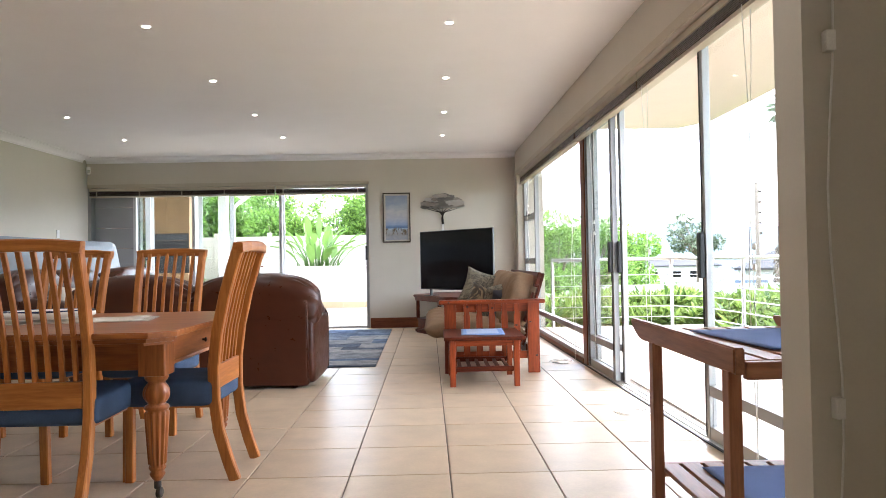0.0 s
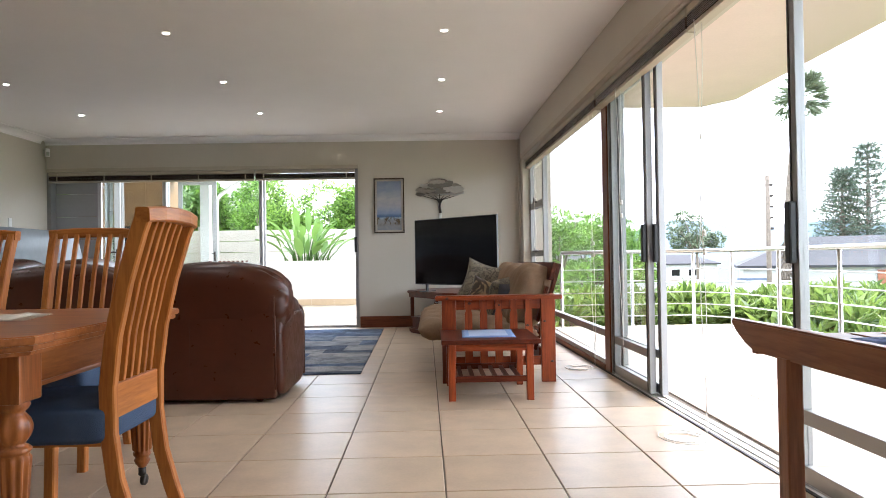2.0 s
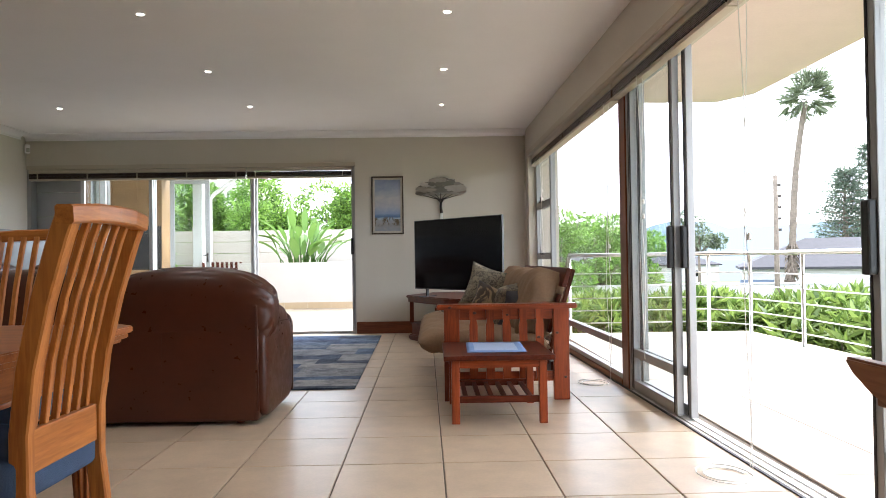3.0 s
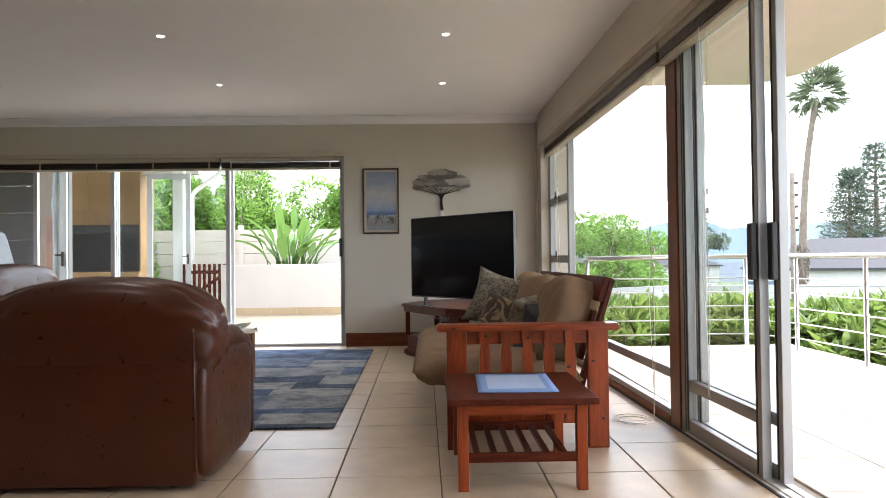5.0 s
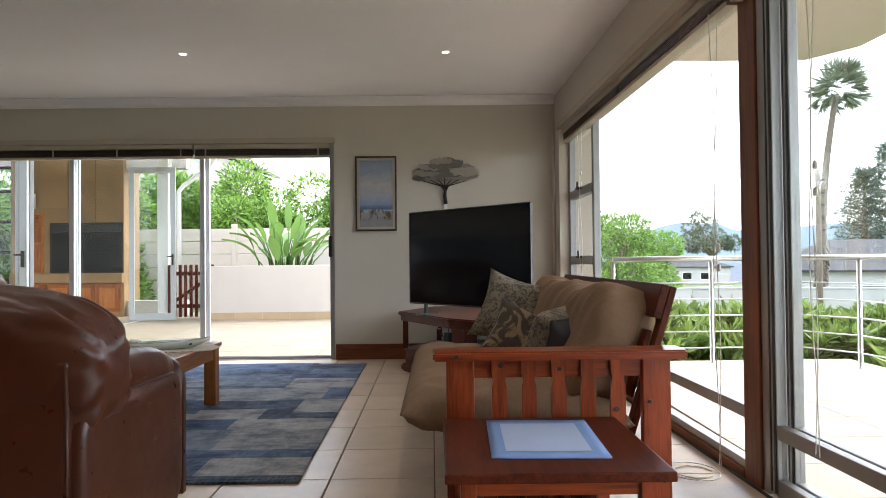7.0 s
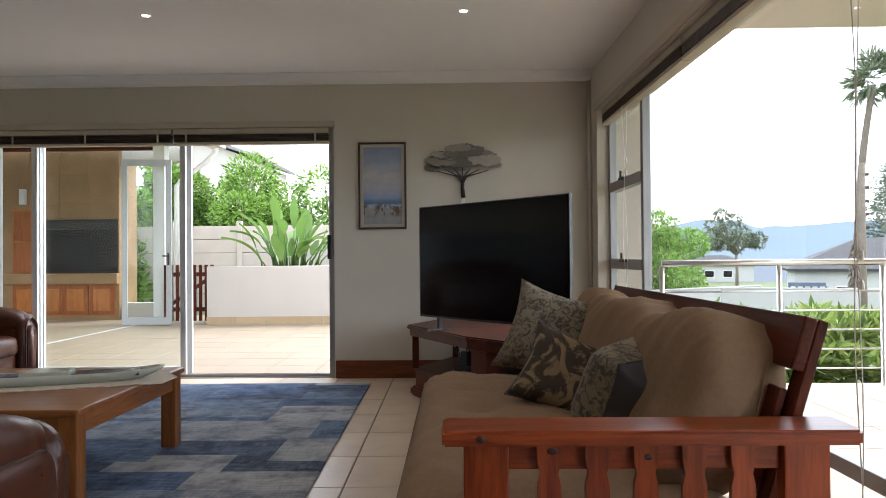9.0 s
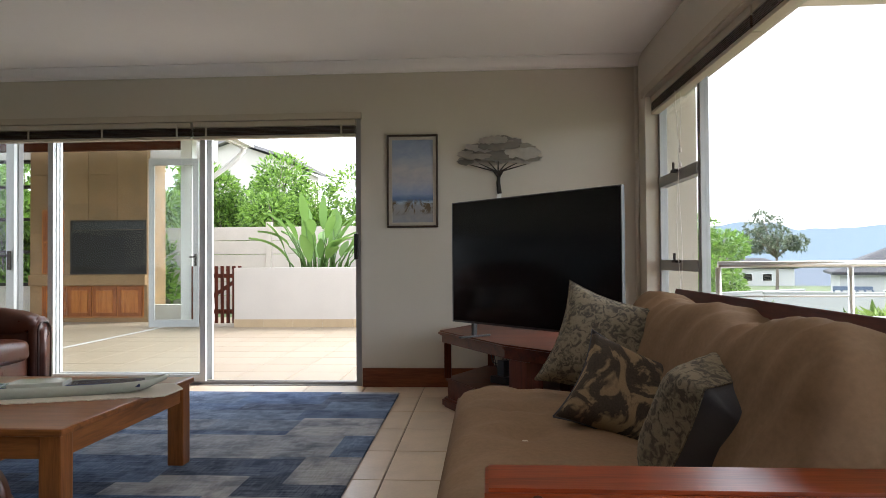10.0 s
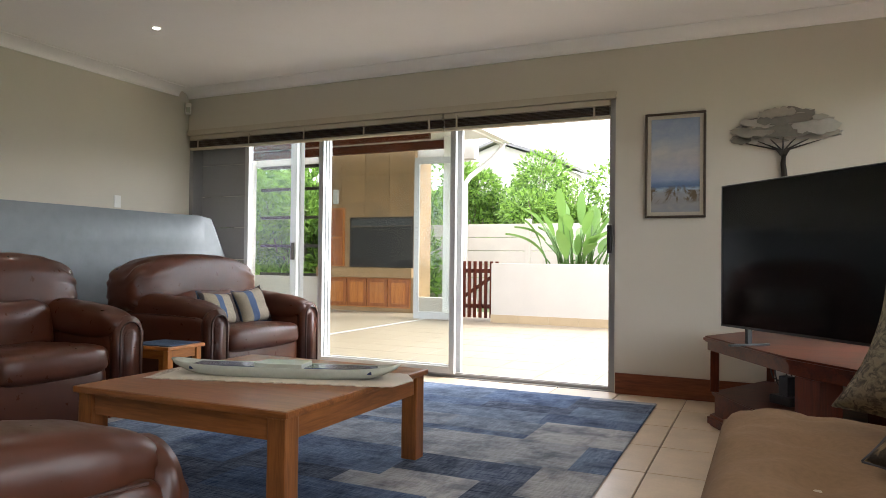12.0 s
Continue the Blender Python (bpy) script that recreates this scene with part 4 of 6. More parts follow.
def boat(s, z):
    return [(0.56 * s * math.copysign(abs(math.cos(a)) ** 0.9, math.cos(a)), 0.092 * s * math.copysign(abs(math.sin(a)) ** 0.7, math.sin(a)), z + 0.02 * abs(math.cos(a)) ** 6) for a in [2 * math.pi * k / 40 for k in range(40)]]


bm = fresh()
loops = [[bm.verts.new(p) for p in boat(s, z)] for s, z in ((0.86, 0.0), (0.97, 0.028), (1.0, 0.05), (0.955, 0.05), (0.90, 0.03), (0.84, 0.024))]
for q0, q1 in zip(loops, loops[1:]):
    for j in range(40):
        bm.faces.new((q0[j], q0[(j + 1) % 40], q1[(j + 1) % 40], q1[j]))
bm.faces.new(loops[0][::-1])
bm.faces.new(loops[-1])
part("hull", bm, CERAM, bo, "", True)
for x0, x1, mt in ((-0.44, -0.12, CERBLUE), (0.12, 0.44, CERBLUE)):
    part("compartment", boxes((x0, x1, -0.066, 0.066, 0.026, 0.050), bev=0.006), mt, bo, "dark blue patterned compartment")
part("middle_dish", boxes((-0.115, 0.115, -0.074, 0.074, 0.026, 0.066), bev=0.006), CERAM, bo)

# ---- side table by the armchairs ----
st = thing("side_table", "small orange wooden side table between leather seats", "table", pose(-3.78, 8.95, 0, 0, 0, 2))
part("tabletop", boxes((-0.19, 0.19, -0.17, 0.17, 0.40, 0.425), bev=0.006), PINE["x"], st)
for x in (-0.15, 0.15):
    for y in (-0.13, 0.13):
        part("leg", boxes((x - 0.022, x + 0.022, y - 0.022, y + 0.022, 0, 0.40), bev=0.004), PINE["z"], st)
    part("apron", boxes((x - 0.01, x + 0.01, -0.108, 0.108, 0.34, 0.40)), PINE["y"], st)
for y in (-0.13, 0.13):
    part("apron", boxes((-0.128, 0.128, y - 0.01, y + 0.01, 0.34, 0.40)), PINE["x"], st)
napkin("place_mat", 0.34, 0.30, pose(-3.78, 8.95, 0.4255, 0, 0, 2), BLUE, "dark blue cloth on the small side table")

# ---- grey sheeted chest by the side wall ----
gc = thing("covered_chest", "tall grey chest under plastic sheeting beside the wall", "chest", pose(-5.3, 9.2, 0))
bm = fresh()
prism(bm, [(-1.6, 0), (1.72, 0), (1.72, 1.02), (1.52, 1.40), (1.35, 1.42), (-1.6, 1.42)], -0.24, 0.24, Matrix(((0, 0, 1, 0), (1, 0, 0, 0), (0, 1, 0, 0), (0, 0, 0, 1))), bev=0.02)
bmesh.ops.triangulate(bm, faces=[f for f in bm.faces if len(f.verts) > 4])
bmesh.ops.subdivide_edges(bm, edges=bm.edges[:], cuts=4, use_grid_fill=True)
for v in bm.verts:
    v.co += Vector((0.012, 0.0, 0.006)) * noise.noise(v.co * 5)
part("sheeting", bm, GREYS, gc, "", True)
for y in (-1.42, -1.33):
    part("fold", tube(fresh(), [(0.243 + 0.006 * math.sin(k * 1.3 + y), y + 0.05 * math.sin(k * 0.5 + y * 3), 1.36 - k * 0.09) for k in range(15)], 0.016, 8, 0.006), GREYS, gc, "hanging fold in the sheeting", True)

# ---- futon ----
fu = thing("futon_couch", "red pine futon couch with tan suede mattress", "couch", pose(0.35, 7.47, 0))
AY = -1.172
part("arm_top", prism(fresh(), [(-0.425, AY - 0.085), (0.545, AY - 0.085), (0.555, AY - 0.07), (0.555, AY + 0.065), (-0.425, AY + 0.065)], 0.642, 0.678, bev=0.007), RED["x"], fu)
for x in (-0.32, 0.449):
    part("arm_post", boxes((x - 0.055, x + 0.055, AY - 0.022, AY + 0.022, 0.0, 0.642), bev=0.005), RED["z"], fu)
for z0, z1 in ((0.565, 0.64), (0.13, 0.20)):
    part("arm_rail", boxes((-0.265, 0.394, AY + 0.0, AY + 0.024, z0, z1), bev=0.004), RED["x"], fu)
for k in range(5):
    x = -0.168 + k * 0.1165
    part("arm_slat", prism(fresh(), [(-0.029, 0.15), (0.029, 0.15), (0.029, 0.53), (0.022, 0.56), (0.029, 0.59), (0.029, 0.638), (-0.029, 0.638), (-0.029, 0.59), (-0.022, 0.56), (-0.029, 0.53)],
                           AY - 0.02, AY - 0.002, Matrix(((1, 0, 0, x), (0, 0, 1, 0), (0, 1, 0, 0), (0, 0, 0, 1)))), RED["z"], fu)
KNOT = plain("wood_knot", (0.045, 0.012, 0.006), 0.35, grain=80, var=0.3)
for x, y, z, r in ((-0.335, AY - 0.0855, 0.66, 0.009), (-0.16, AY - 0.0205, 0.615, 0.010), (0.07, AY - 0.0205, 0.60, 0.008), (0.29, AY - 0.0205, 0.44, 0.010), (0.42, AY - 0.0225, 0.47, 0.008), (0.475, AY - 0.0225, 0.16, 0.009)):
    k = part("knot", lathe(fresh(), [(r, 0.0), (r * 0.9, 0.0012), (r * 0.4, 0.0015)], 12), KNOT, fu, "dark knot in the pine", True)
    k.matrix_basis = pose(x, y, z, 90) @ Matrix.Diagonal((1.3, 1, 1, 1))
for x in (-0.30, 0.36):
    part("leg", boxes((x - 0.03, x + 0.06, 0.86, 0.915, 0.0, 0.262), bev=0.005), RED["z"], fu)
part("front_rail", boxes((-0.33, -0.30, AY + 0.03, 0.875, 0.16, 0.26), bev=0.005), DARK["y"], fu)
part("rear_rail", boxes((0.38, 0.41, AY + 0.03, 0.875, 0.16, 0.26), bev=0.005), DARK["y"], fu)
for k in range(7):
    y = -0.98 + k * 0.3
    part("seat_slat", boxes((-0.30, 0.38, y - 0.035, y + 0.035, 0.262, 0.282), bev=0.003), RED["x"], fu)
tilt = pose(0.255, 0.0, 0.26, 0, 17, 0.8)
part("back_rail", box(fresh(), 0.05, 0.085, -1.05, 1.0, 0.565, 0.71, 0.006, 2, tilt), DARK["y"], fu)
part("back_rail", box(fresh(), 0.05, 0.085, -1.05, 1.0, 0.04, 0.14, 0.006, 2, tilt), DARK["y"], fu)
for z in (0.22, 0.40):
    part("back_board", box(fresh(), 0.05, 0.075, -1.02, 0.97, z, z + 0.11, 0.004, 1, tilt), DARK["y"], fu)
for y in (-1.05, 0.94):
    part("back_stile", box(fresh(), 0.085, 0.115, y, y + 0.06, 0.0, 0.71, 0.004, 1, tilt), DARK["z"], fu)


def futon_pad(bm, w, l, t, m, seed, tuft=True):
    """A tufted pad: w along x, l along y, rounded, buttons pulled in."""
    nx, ny = 26, 60
    buttons = [(-0.22 * w, (k - 2) * l * 0.2) for k in range(5)] + [(0.22 * w, (k - 2) * l * 0.2) for k in range(5)]
    g = {}
    for side in (1, -1):
        for i in range(nx + 1):
            for j in range(ny + 1):
                edge = i in (0, nx) or j in (0, ny)
                if edge and side < 0:
                    g[side, i, j] = g[1, i, j]
                    continue
                u, v = 2 * i / nx - 1, 2 * j / ny - 1
                x, y = w / 2 * math.copysign(abs(u) ** 0.8, u), l / 2 * math.copysign(abs(v) ** 0.9, v)
                d = t / 2 * ((1 - abs(u) ** 4) * (1 - abs(v) ** 9)) ** 0.5
                if tuft:
                    d -= sum(0.035 * math.exp(-((x - bx) ** 2 + (y - by) ** 2) / 0.006) for bx, by in buttons)
                d += 0 if edge else 0.026 * noise.noise(Vector((x * 4 + seed, y * 3.2, side))) + 0.014 * noise.noise(Vector((x * 12 + seed, y * 9, side)))
                g[side, i, j] = bm.verts.new(m @ Vector((x, y, side * max(0.004, d) if not edge else 0)))
        for i in range(nx):
            for j in range(ny):
                q = [g[side, i, j], g[side, i + 1, j], g[side, i + 1, j + 1], g[side, i, j + 1]]
                bm.faces.new(q if side > 0 else q[::-1])
    return bm


def back_pad(bm, length, seed):
    """The slumped upper half of the mattress: a fat roll along y, with folds, a seam bead round its near end."""
    rings, n, m_ = [], 96, 44
    for j in range(n + 1):
        v = 2 * j / n - 1
        y = length / 2 * math.copysign(abs(v) ** 0.92, v)
        end = max(0.0, 1 - abs(v) ** 16) ** 0.5 * 0.42 + 0.58 * max(0.0, 1 - abs(v) ** 40) ** 0.5
        sag = 0.045 * math.exp(-((v + 0.30) / 0.20) ** 2) + 0.02 * math.exp(-((v - 0.35) / 0.25) ** 2)
        ring = []
        for i in range(m_):
            a = 2 * math.pi * i / m_
            cx, cz = math.cos(a), math.sin(a)
            x = 0.158 * math.copysign(abs(cx) ** 0.62, cx)
            z = 0.262 * math.copysign(abs(cz) ** 0.72, cz)
            x += -0.05 * max(0, -cz)
            if cz > 0:
                z -= sag * cz
            fold = 0.5 - abs(noise.noise(Vector((y * 7 + z * 3 + seed, z * 1.3, x * 2))))
            g = 0.030 * noise.noise(Vector((x * 3, y * 2.4 + seed, z * 3))) + 0.036 * (fold - 0.33) * (1 if cx < 0.3 else 0.4) + 0.006 * noise.noise(Vector((x * 16, y * 11, z * 13 + seed)))
            k = (1 + g / 0.2) * end
            ring.append(bm.verts.new((x * k, y, z * k)))
        rings.append(ring)
    for q0, q1 in zip(rings, rings[1:]):
        for i in range(m_):
            bm.faces.new((q0[i], q0[(i + 1) % m_], q1[(i + 1) % m_], q1[i]))
    bm.faces.new(rings[0][::-1])
    bm.faces.new(rings[-1])
    return bm


part("seat_mattress", futon_pad(fresh(), 0.96, 2.02, 0.21, pose(-0.085, -0.075, 0.375, 0, 3, 0), 1), SUEDE, fu, "tufted tan suede seat pad", True)
bp = part("back_mattress", back_pad(fresh(), 1.98, 7), SUEDE, fu, "slumped tan suede back pad", True)
bp.matrix_basis = pose(0.36, 0.02, 0.645, 0, 15, 0.8)
part("seam", tube(fresh(), [(0.05, -0.9935 + 0.001 * k, -0.16 + 0.055 * k) for k in range(7)], 0.003, 5), SUEDE, bp)
for k in range(5):
    part("tuft_button", puff(fresh(), (-0.296, -0.075 + (k - 2) * 0.404, 0.452), (0.012, 0.012, 0.005), nu=10, nv=6), CREAM, fu, "small tuft button", True)


def print_mat(name, ground, ink, scale, distort, lo, hi):
    m, t, b = nodes_of(name)
    v = coords(t)
    n = noise_tex(t, v, scale, 3, 0.55, distort)
    f = noise_tex(t, v, 160, 2)
    col = mix(t, ramp(t, n, [(0.0, ink), (lo, ink), (hi, ground), (1.0, ground)]), ramp(t, f, [(0.3, dim(ground, 0.6)), (0.7, ground)]), 0.25)
    t.links.new(col, b.inputs["Base Color"])
    b.inputs["Roughness"].default_value = 0.9
    b.inputs["Specular IOR Level"].default_value = 0.2
    bump(t, b, f, 0.3, 0.003)
    return m


PRINT1 = print_mat("printed_cushion", (0.27, 0.235, 0.17), (0.055, 0.053, 0.05), 34, 1.2, 0.40, 0.56)
PRINT2 = print_mat("brush_print_cushion", (0.30, 0.225, 0.135), (0.014, 0.018, 0.028), 6.5, 2.2, 0.47, 0.54)


def cushion(label, w, h, t, m, front, back, seed):
    ob = thing("scatter_cushion", label, "cushion", m, "scatter cushions on the futon")
    bm = pillow_mesh(fresh(), w, h, t, seed=seed)
    bmesh.ops.recalc_face_normals(bm, faces=bm.faces[:])
    me = bpy.data.meshes.new("cover")
    bm.to_mesh(me)
    bm.free()
    me.materials.append(front)
    me.materials.append(back)
    for p in me.polygons:
        p.use_smooth = True
        p.material_index = 0 if p.center.y < 0 else 1
    c = new("cover", me)
    c.parent = ob
    bm = fresh()
    pts = []
    for a, b in ((-1, -1), (1, -1), (1, 1), (-1, 1)):
        nx, ny = {(-1, -1): (1, -1), (1, -1): (1, 1), (1, 1): (-1, 1), (-1, 1): (-1, -1)}[a, b]
        for k in range(12):
            u, v = a + (nx - a) * k / 12, b + (ny - b) * k / 12
            pts.append((w / 2 * u * (1 - 0.15 * (1 - v * v) * u * u), 0, h / 2 * v * (1 - 0.15 * (1 - u * u) * v * v)))
    pts.append(pts[0])
    tube(bm, pts, 0.0035, 6)
    part("piped_edge", bm, back, ob, "", True)
    return ob


cushion("cream and brown printed cushion leaning on the couch", 0.47, 0.47, 0.17, pose(0.43, 8.02, 0.70, -22, 16, -18), PRINT1, PRINT1, 1)
cushion("blue-black and tan printed cushion against another cushion", 0.40, 0.38, 0.15, pose(0.425, 7.57, 0.58, -34, 22, -14), PRINT2, GREYC, 3)
cushion("grey satin cushion with printed front on the couch", 0.46, 0.44, 0.34, pose(0.595, 7.05, 0.588, 30, -8, 40), GREYC, PRINT1, 5)

def stripe_mat():
    m, t, b = nodes_of("striped_cushion")
    v = coords(t)
    sp = t.nodes.new("ShaderNodeSeparateXYZ")
    t.links.new(v, sp.inputs[0])
    mr_ = t.nodes.new("ShaderNodeMapRange")
    mr_.inputs["From Min"].default_value, mr_.inputs["From Max"].default_value = -0.24, 0.24
    t.links.new(sp.outputs["X"], mr_.inputs["Value"])
    stops = [(0.0, (0.05, 0.035, 0.03)), (0.12, (0.05, 0.035, 0.03)), (0.13, (0.38, 0.32, 0.23)), (0.36, (0.38, 0.32, 0.23)), (0.37, (0.07, 0.12, 0.24)), (0.50, (0.07, 0.12, 0.24)), (0.51, (0.40, 0.35, 0.27)),
             (0.72, (0.40, 0.35, 0.27)), (0.73, (0.05, 0.032, 0.025)), (0.88, (0.05, 0.032, 0.025)), (0.89, (0.36, 0.31, 0.23))]
    col_ = mix(t, ramp(t, mr_.outputs[0], stops), ramp(t, noise_tex(t, v, 160, 2), [(0.3, (0.42, 0.42, 0.42)), (0.7, (0.8, 0.8, 0.8))]), 0.8, "MULTIPLY")
    t.links.new(col_, b.inputs["Base Color"])
    b.inputs["Roughness"].default_value = 0.9
    return m


STRIPE = stripe_mat()
cushion("striped brown, cream and blue cushion on the armchair", 0.44, 0.30, 0.13, pose(-4.03, 9.72, 0.60, -24, 4, 96), STRIPE, BLUE, 8)
cushion("cream and brown striped cushion on the armchair", 0.32, 0.32, 0.13, pose(-3.98, 10.05, 0.61, -20, -8, 84), STRIPE, BLUE, 9)
cushion("cream cushion on the leather sofa", 0.42, 0.42, 0.15, pose(-4.05, 7.35, 0.66, -22, 10, 80), CREAM, CREAM, 10)

# ---- stool table in front of the futon ----
so = thing("occasional_table", "dark red wooden occasional table with slatted shelf", "table", pose(0.295, 5.91, 0))
part("tabletop", boxes((-0.335, 0.335, -0.355, 0.355, 0.385, 0.415), bev=0.006), DARK["y"], so)
for x in (-0.265, 0.265):
    for y in (-0.29, 0.29):
        part("leg", boxes((x - 0.024, x + 0.024, y - 0.024, y + 0.024, 0, 0.385), bev=0.004), RED["z"], so)
    part("apron", boxes((x - 0.011, x + 0.011, -0.266, 0.266, 0.335, 0.385)), RED["y"], so)
for y in (-0.29, 0.29):
    part("apron", boxes((-0.241, 0.241, y - 0.011, y + 0.011, 0.335, 0.385)), RED["x"], so)
    part("shelf_rail", boxes((-0.241, 0.241, y - 0.011, y + 0.011, 0.125, 0.165)), DARK["x"], so)
for k in range(6):
    x = -0.2 + k * 0.08
    part("shelf_slat", boxes((x - 0.014, x + 0.014, -0.279, 0.279, 0.13, 0.15), bev=0.002), DARK["y"], so)
napkin("place_mat", 0.37, 0.50, pose(0.30, 5.95, 0.4155, 0, 0, -2), plain("mat_blue", (0.20, 0.32, 0.60), 0.9, grain=300, var=0.12), "pale blue fringed place mat on the little table", CLOTHL)

# ---- television corner ----
ang = math.degrees(math.atan2(8.76 - 9.82, 0.64 + 0.30))
tv = thing("television", "large black flat-screen television, switched off", "television", pose(0.17, 9.29, 0.555, 0, 0, ang))
part("casing", boxes((-0.715, 0.715, 0.0, 0.028, 0.09, 0.905), (-0.45, 0.45, 0.028, 0.06, 0.15, 0.60), bev=0.005), BLACK, tv)
SCREEN, t_, b_ = nodes_of("dark_screen")
b_.inputs["Base Color"].default_value = (0.006, 0.006, 0.007, 1)
b_.inputs["Roughness"].default_value = 0.10
b_.inputs["Specular IOR Level"].default_value = 0.3
part("screen", boxes((-0.706, 0.706, -0.004, 0.0, 0.105, 0.898)), SCREEN, tv, "glossy dark screen")
part("edge_trim", boxes((0.715, 0.718, -0.004, 0.020, 0.09, 0.905), (-0.718, 0.718, -0.003, 0.020, 0.905, 0.908), (-0.718, -0.715, -0.004, 0.020, 0.09, 0.905)), plain("dark_trim", (0.10, 0.10, 0.10), 0.5, 0.3), tv)
for x in (-0.5, 0.5):
    part("foot", boxes((x - 0.012, x + 0.012, -0.12, 0.14, 0.0, 0.012), (x - 0.012, x + 0.012, -0.01, 0.02, 0.012, 0.095), bev=0.003), BLACK, tv)
sd2 = thing("tv_stand", "dark red wooden corner stand under the television", "stand", pose(0, 0, 0))
outl = [(-0.43, 10.12), (0.02, 9.26), (0.50, 8.70), (0.98, 8.72), (1.16, 10.2), (0.9, 10.78), (-0.1, 10.78)]
cen = (0.45, 9.75)


def inset(k):
    return [(cen[0] + (x - cen[0]) * k, cen[1] + (y - cen[1]) * k) for x, y in outl]


part("top", prism(fresh(), outl, 0.52, 0.555, bev=0.01), DARK["x"], sd2)
part("top_moulding", prism(fresh(), inset(0.97), 0.47, 0.52), DARK["x"], sd2)
part("shelf", prism(fresh(), inset(0.94), 0.19, 0.215, bev=0.005), DARK["x"], sd2)
part("drawer_case", prism(fresh(), inset(0.92), 0.07, 0.19), DARK["x"], sd2)
part("plinth", prism(fresh(), inset(0.97), 0.0, 0.07, bev=0.015), DARK["x"], sd2)
for x, y in inset(0.92)[:1] + inset(0.90)[4:]:
    part("pillar", boxes((x - 0.025, x + 0.025, y - 0.025, y + 0.025, 0.215, 0.47), bev=0.006), DARK["z"], sd2)
part("front_column", prism(fresh(), [(0.06, 9.27), (0.16, 9.13), (0.26, 9.22), (0.14, 9.40)], 0.215, 0.47, bev=0.006), DARK["z"], sd2)
part("front_column", prism(fresh(), [(0.46, 8.80), (0.56, 8.77), (0.60, 8.92), (0.48, 8.94)], 0.215, 0.47, bev=0.006), DARK["z"], sd2)
part("middle_cabinet", prism(fresh(), [(0.38, 9.40), (0.62, 9.1), (0.90, 9.1), (0.95, 9.9), (0.55, 9.9)], 0.215, 0.47), DARK["z"], sd2)
box_ = thing("media_box", "small black media box with cables on the stand", "electronics", pose(0.05, 9.85, 0.215, 0, 0, ang))
part("housing", boxes((-0.10, 0.06, -0.05, 0.05, 0.0, 0.05), (-0.05, 0.02, -0.03, 0.03, 0.05, 0.16), bev=0.006), BLACK, box_)
for s, mt in ((0, CORD), (1, BLACK), (2, BLACK)):
    part("cable", tube(fresh(), [(-0.3 + 0.05 * s + 0.02 * k, 0.06 + 0.02 * math.sin(k + s), 0.30 - 0.26 * math.sin(min(math.pi, k * 0.3)) * (0.5 + 0.25 * s) + 0.008) for k in range(12)], 0.004, 6), mt, box_)

# ---- wall art ----
pi = thing("framed_painting", "framed seascape painting with dunes and pale sky", "painting", pose(-0.695, NY - 0.0, 1.742))
fw, fh, fb = 0.218, 0.395, 0.018
part("frame", boxes((-fw, fw, -0.03, -0.002, fh - fb, fh), (-fw, fw, -0.03, -0.002, -fh, -fh + fb), (-fw, -fw + fb, -0.03, -0.002, -fh + fb, fh - fb), (fw - fb, fw, -0.03, -0.002, -fh + fb, fh - fb), bev=0.006),
     plain("frame_bronze", (0.07, 0.05, 0.035), 0.4, 0.4, grain=60, var=0.2), pi, "bronze brown frame")
part("inner_frame", boxes((-fw + fb, fw - fb, -0.018, -0.003, fh - fb - 0.026, fh - fb), (-fw + fb, fw - fb, -0.018, -0.003, -fh + fb, -fh + fb + 0.026),
                          (-fw + fb, -fw + fb + 0.026, -0.018, -0.003, -fh + fb + 0.026, fh - fb - 0.026), (fw - fb - 0.026, fw - fb, -0.018, -0.003, -fh + fb + 0.026, fh - fb - 0.026)),
     plain("frame_silver", (0.50, 0.455, 0.38), 0.35, 0.45, grain=60), pi, "silvery inner slip")
m_, t_, b_ = nodes_of("seascape")
gr = coords(t_)
sep = t_.nodes.new("ShaderNodeSeparateXYZ")
t_.links.new(gr, sep.inputs[0])
wob = noise_tex(t_, coords(t_, (1, 1, 2.5)), 9, 5, 0.65, 0.8)
sm = t_.nodes.new("ShaderNodeMath")
sm.operation = "MULTIPLY_ADD"
sm.inputs[1].default_value = 0.035
t_.links.new(wob, sm.inputs[0])
t_.links.new(sep.outputs["Z"], sm.inputs[2])
mr = t_.nodes.new("ShaderNodeMapRange")
mr.inputs["From Min"].default_value, mr.inputs["From Max"].default_value = -0.35, 0.39
t_.links.new(sm.outputs[0], mr.inputs["Value"])
col = ramp(t_, mr.outputs[0], [(0.0, (0.30, 0.31, 0.33)), (0.14, (0.31, 0.29, 0.26)), (0.22, (0.34, 0.34, 0.33)), (0.255, (0.42, 0.52, 0.60)), (0.28, (0.10, 0.17, 0.30)), (0.315, (0.15, 0.23, 0.37)),
                               (0.345, (0.30, 0.36, 0.50)), (0.50, (0.46, 0.44, 0.45)), (0.62, (0.50, 0.48, 0.45)), (0.80, (0.32, 0.36, 0.45)), (1.0, (0.27, 0.32, 0.42))])
cloudy = noise_tex(t_, coords(t_, (1, 1, 1.6)), 8, 4, 0.6, 0.4)
col = mix(t_, col, ramp(t_, cloudy, [(0.35, (0.72, 0.78, 0.92)), (0.65, (1.0, 1.0, 1.0))]), 0.7, "MULTIPLY")
low = ramp(t_, mr.outputs[0], [(0.10, (0, 0, 0)), (0.15, (1, 1, 1)), (0.25, (1, 1, 1)), (0.30, (0, 0, 0))])
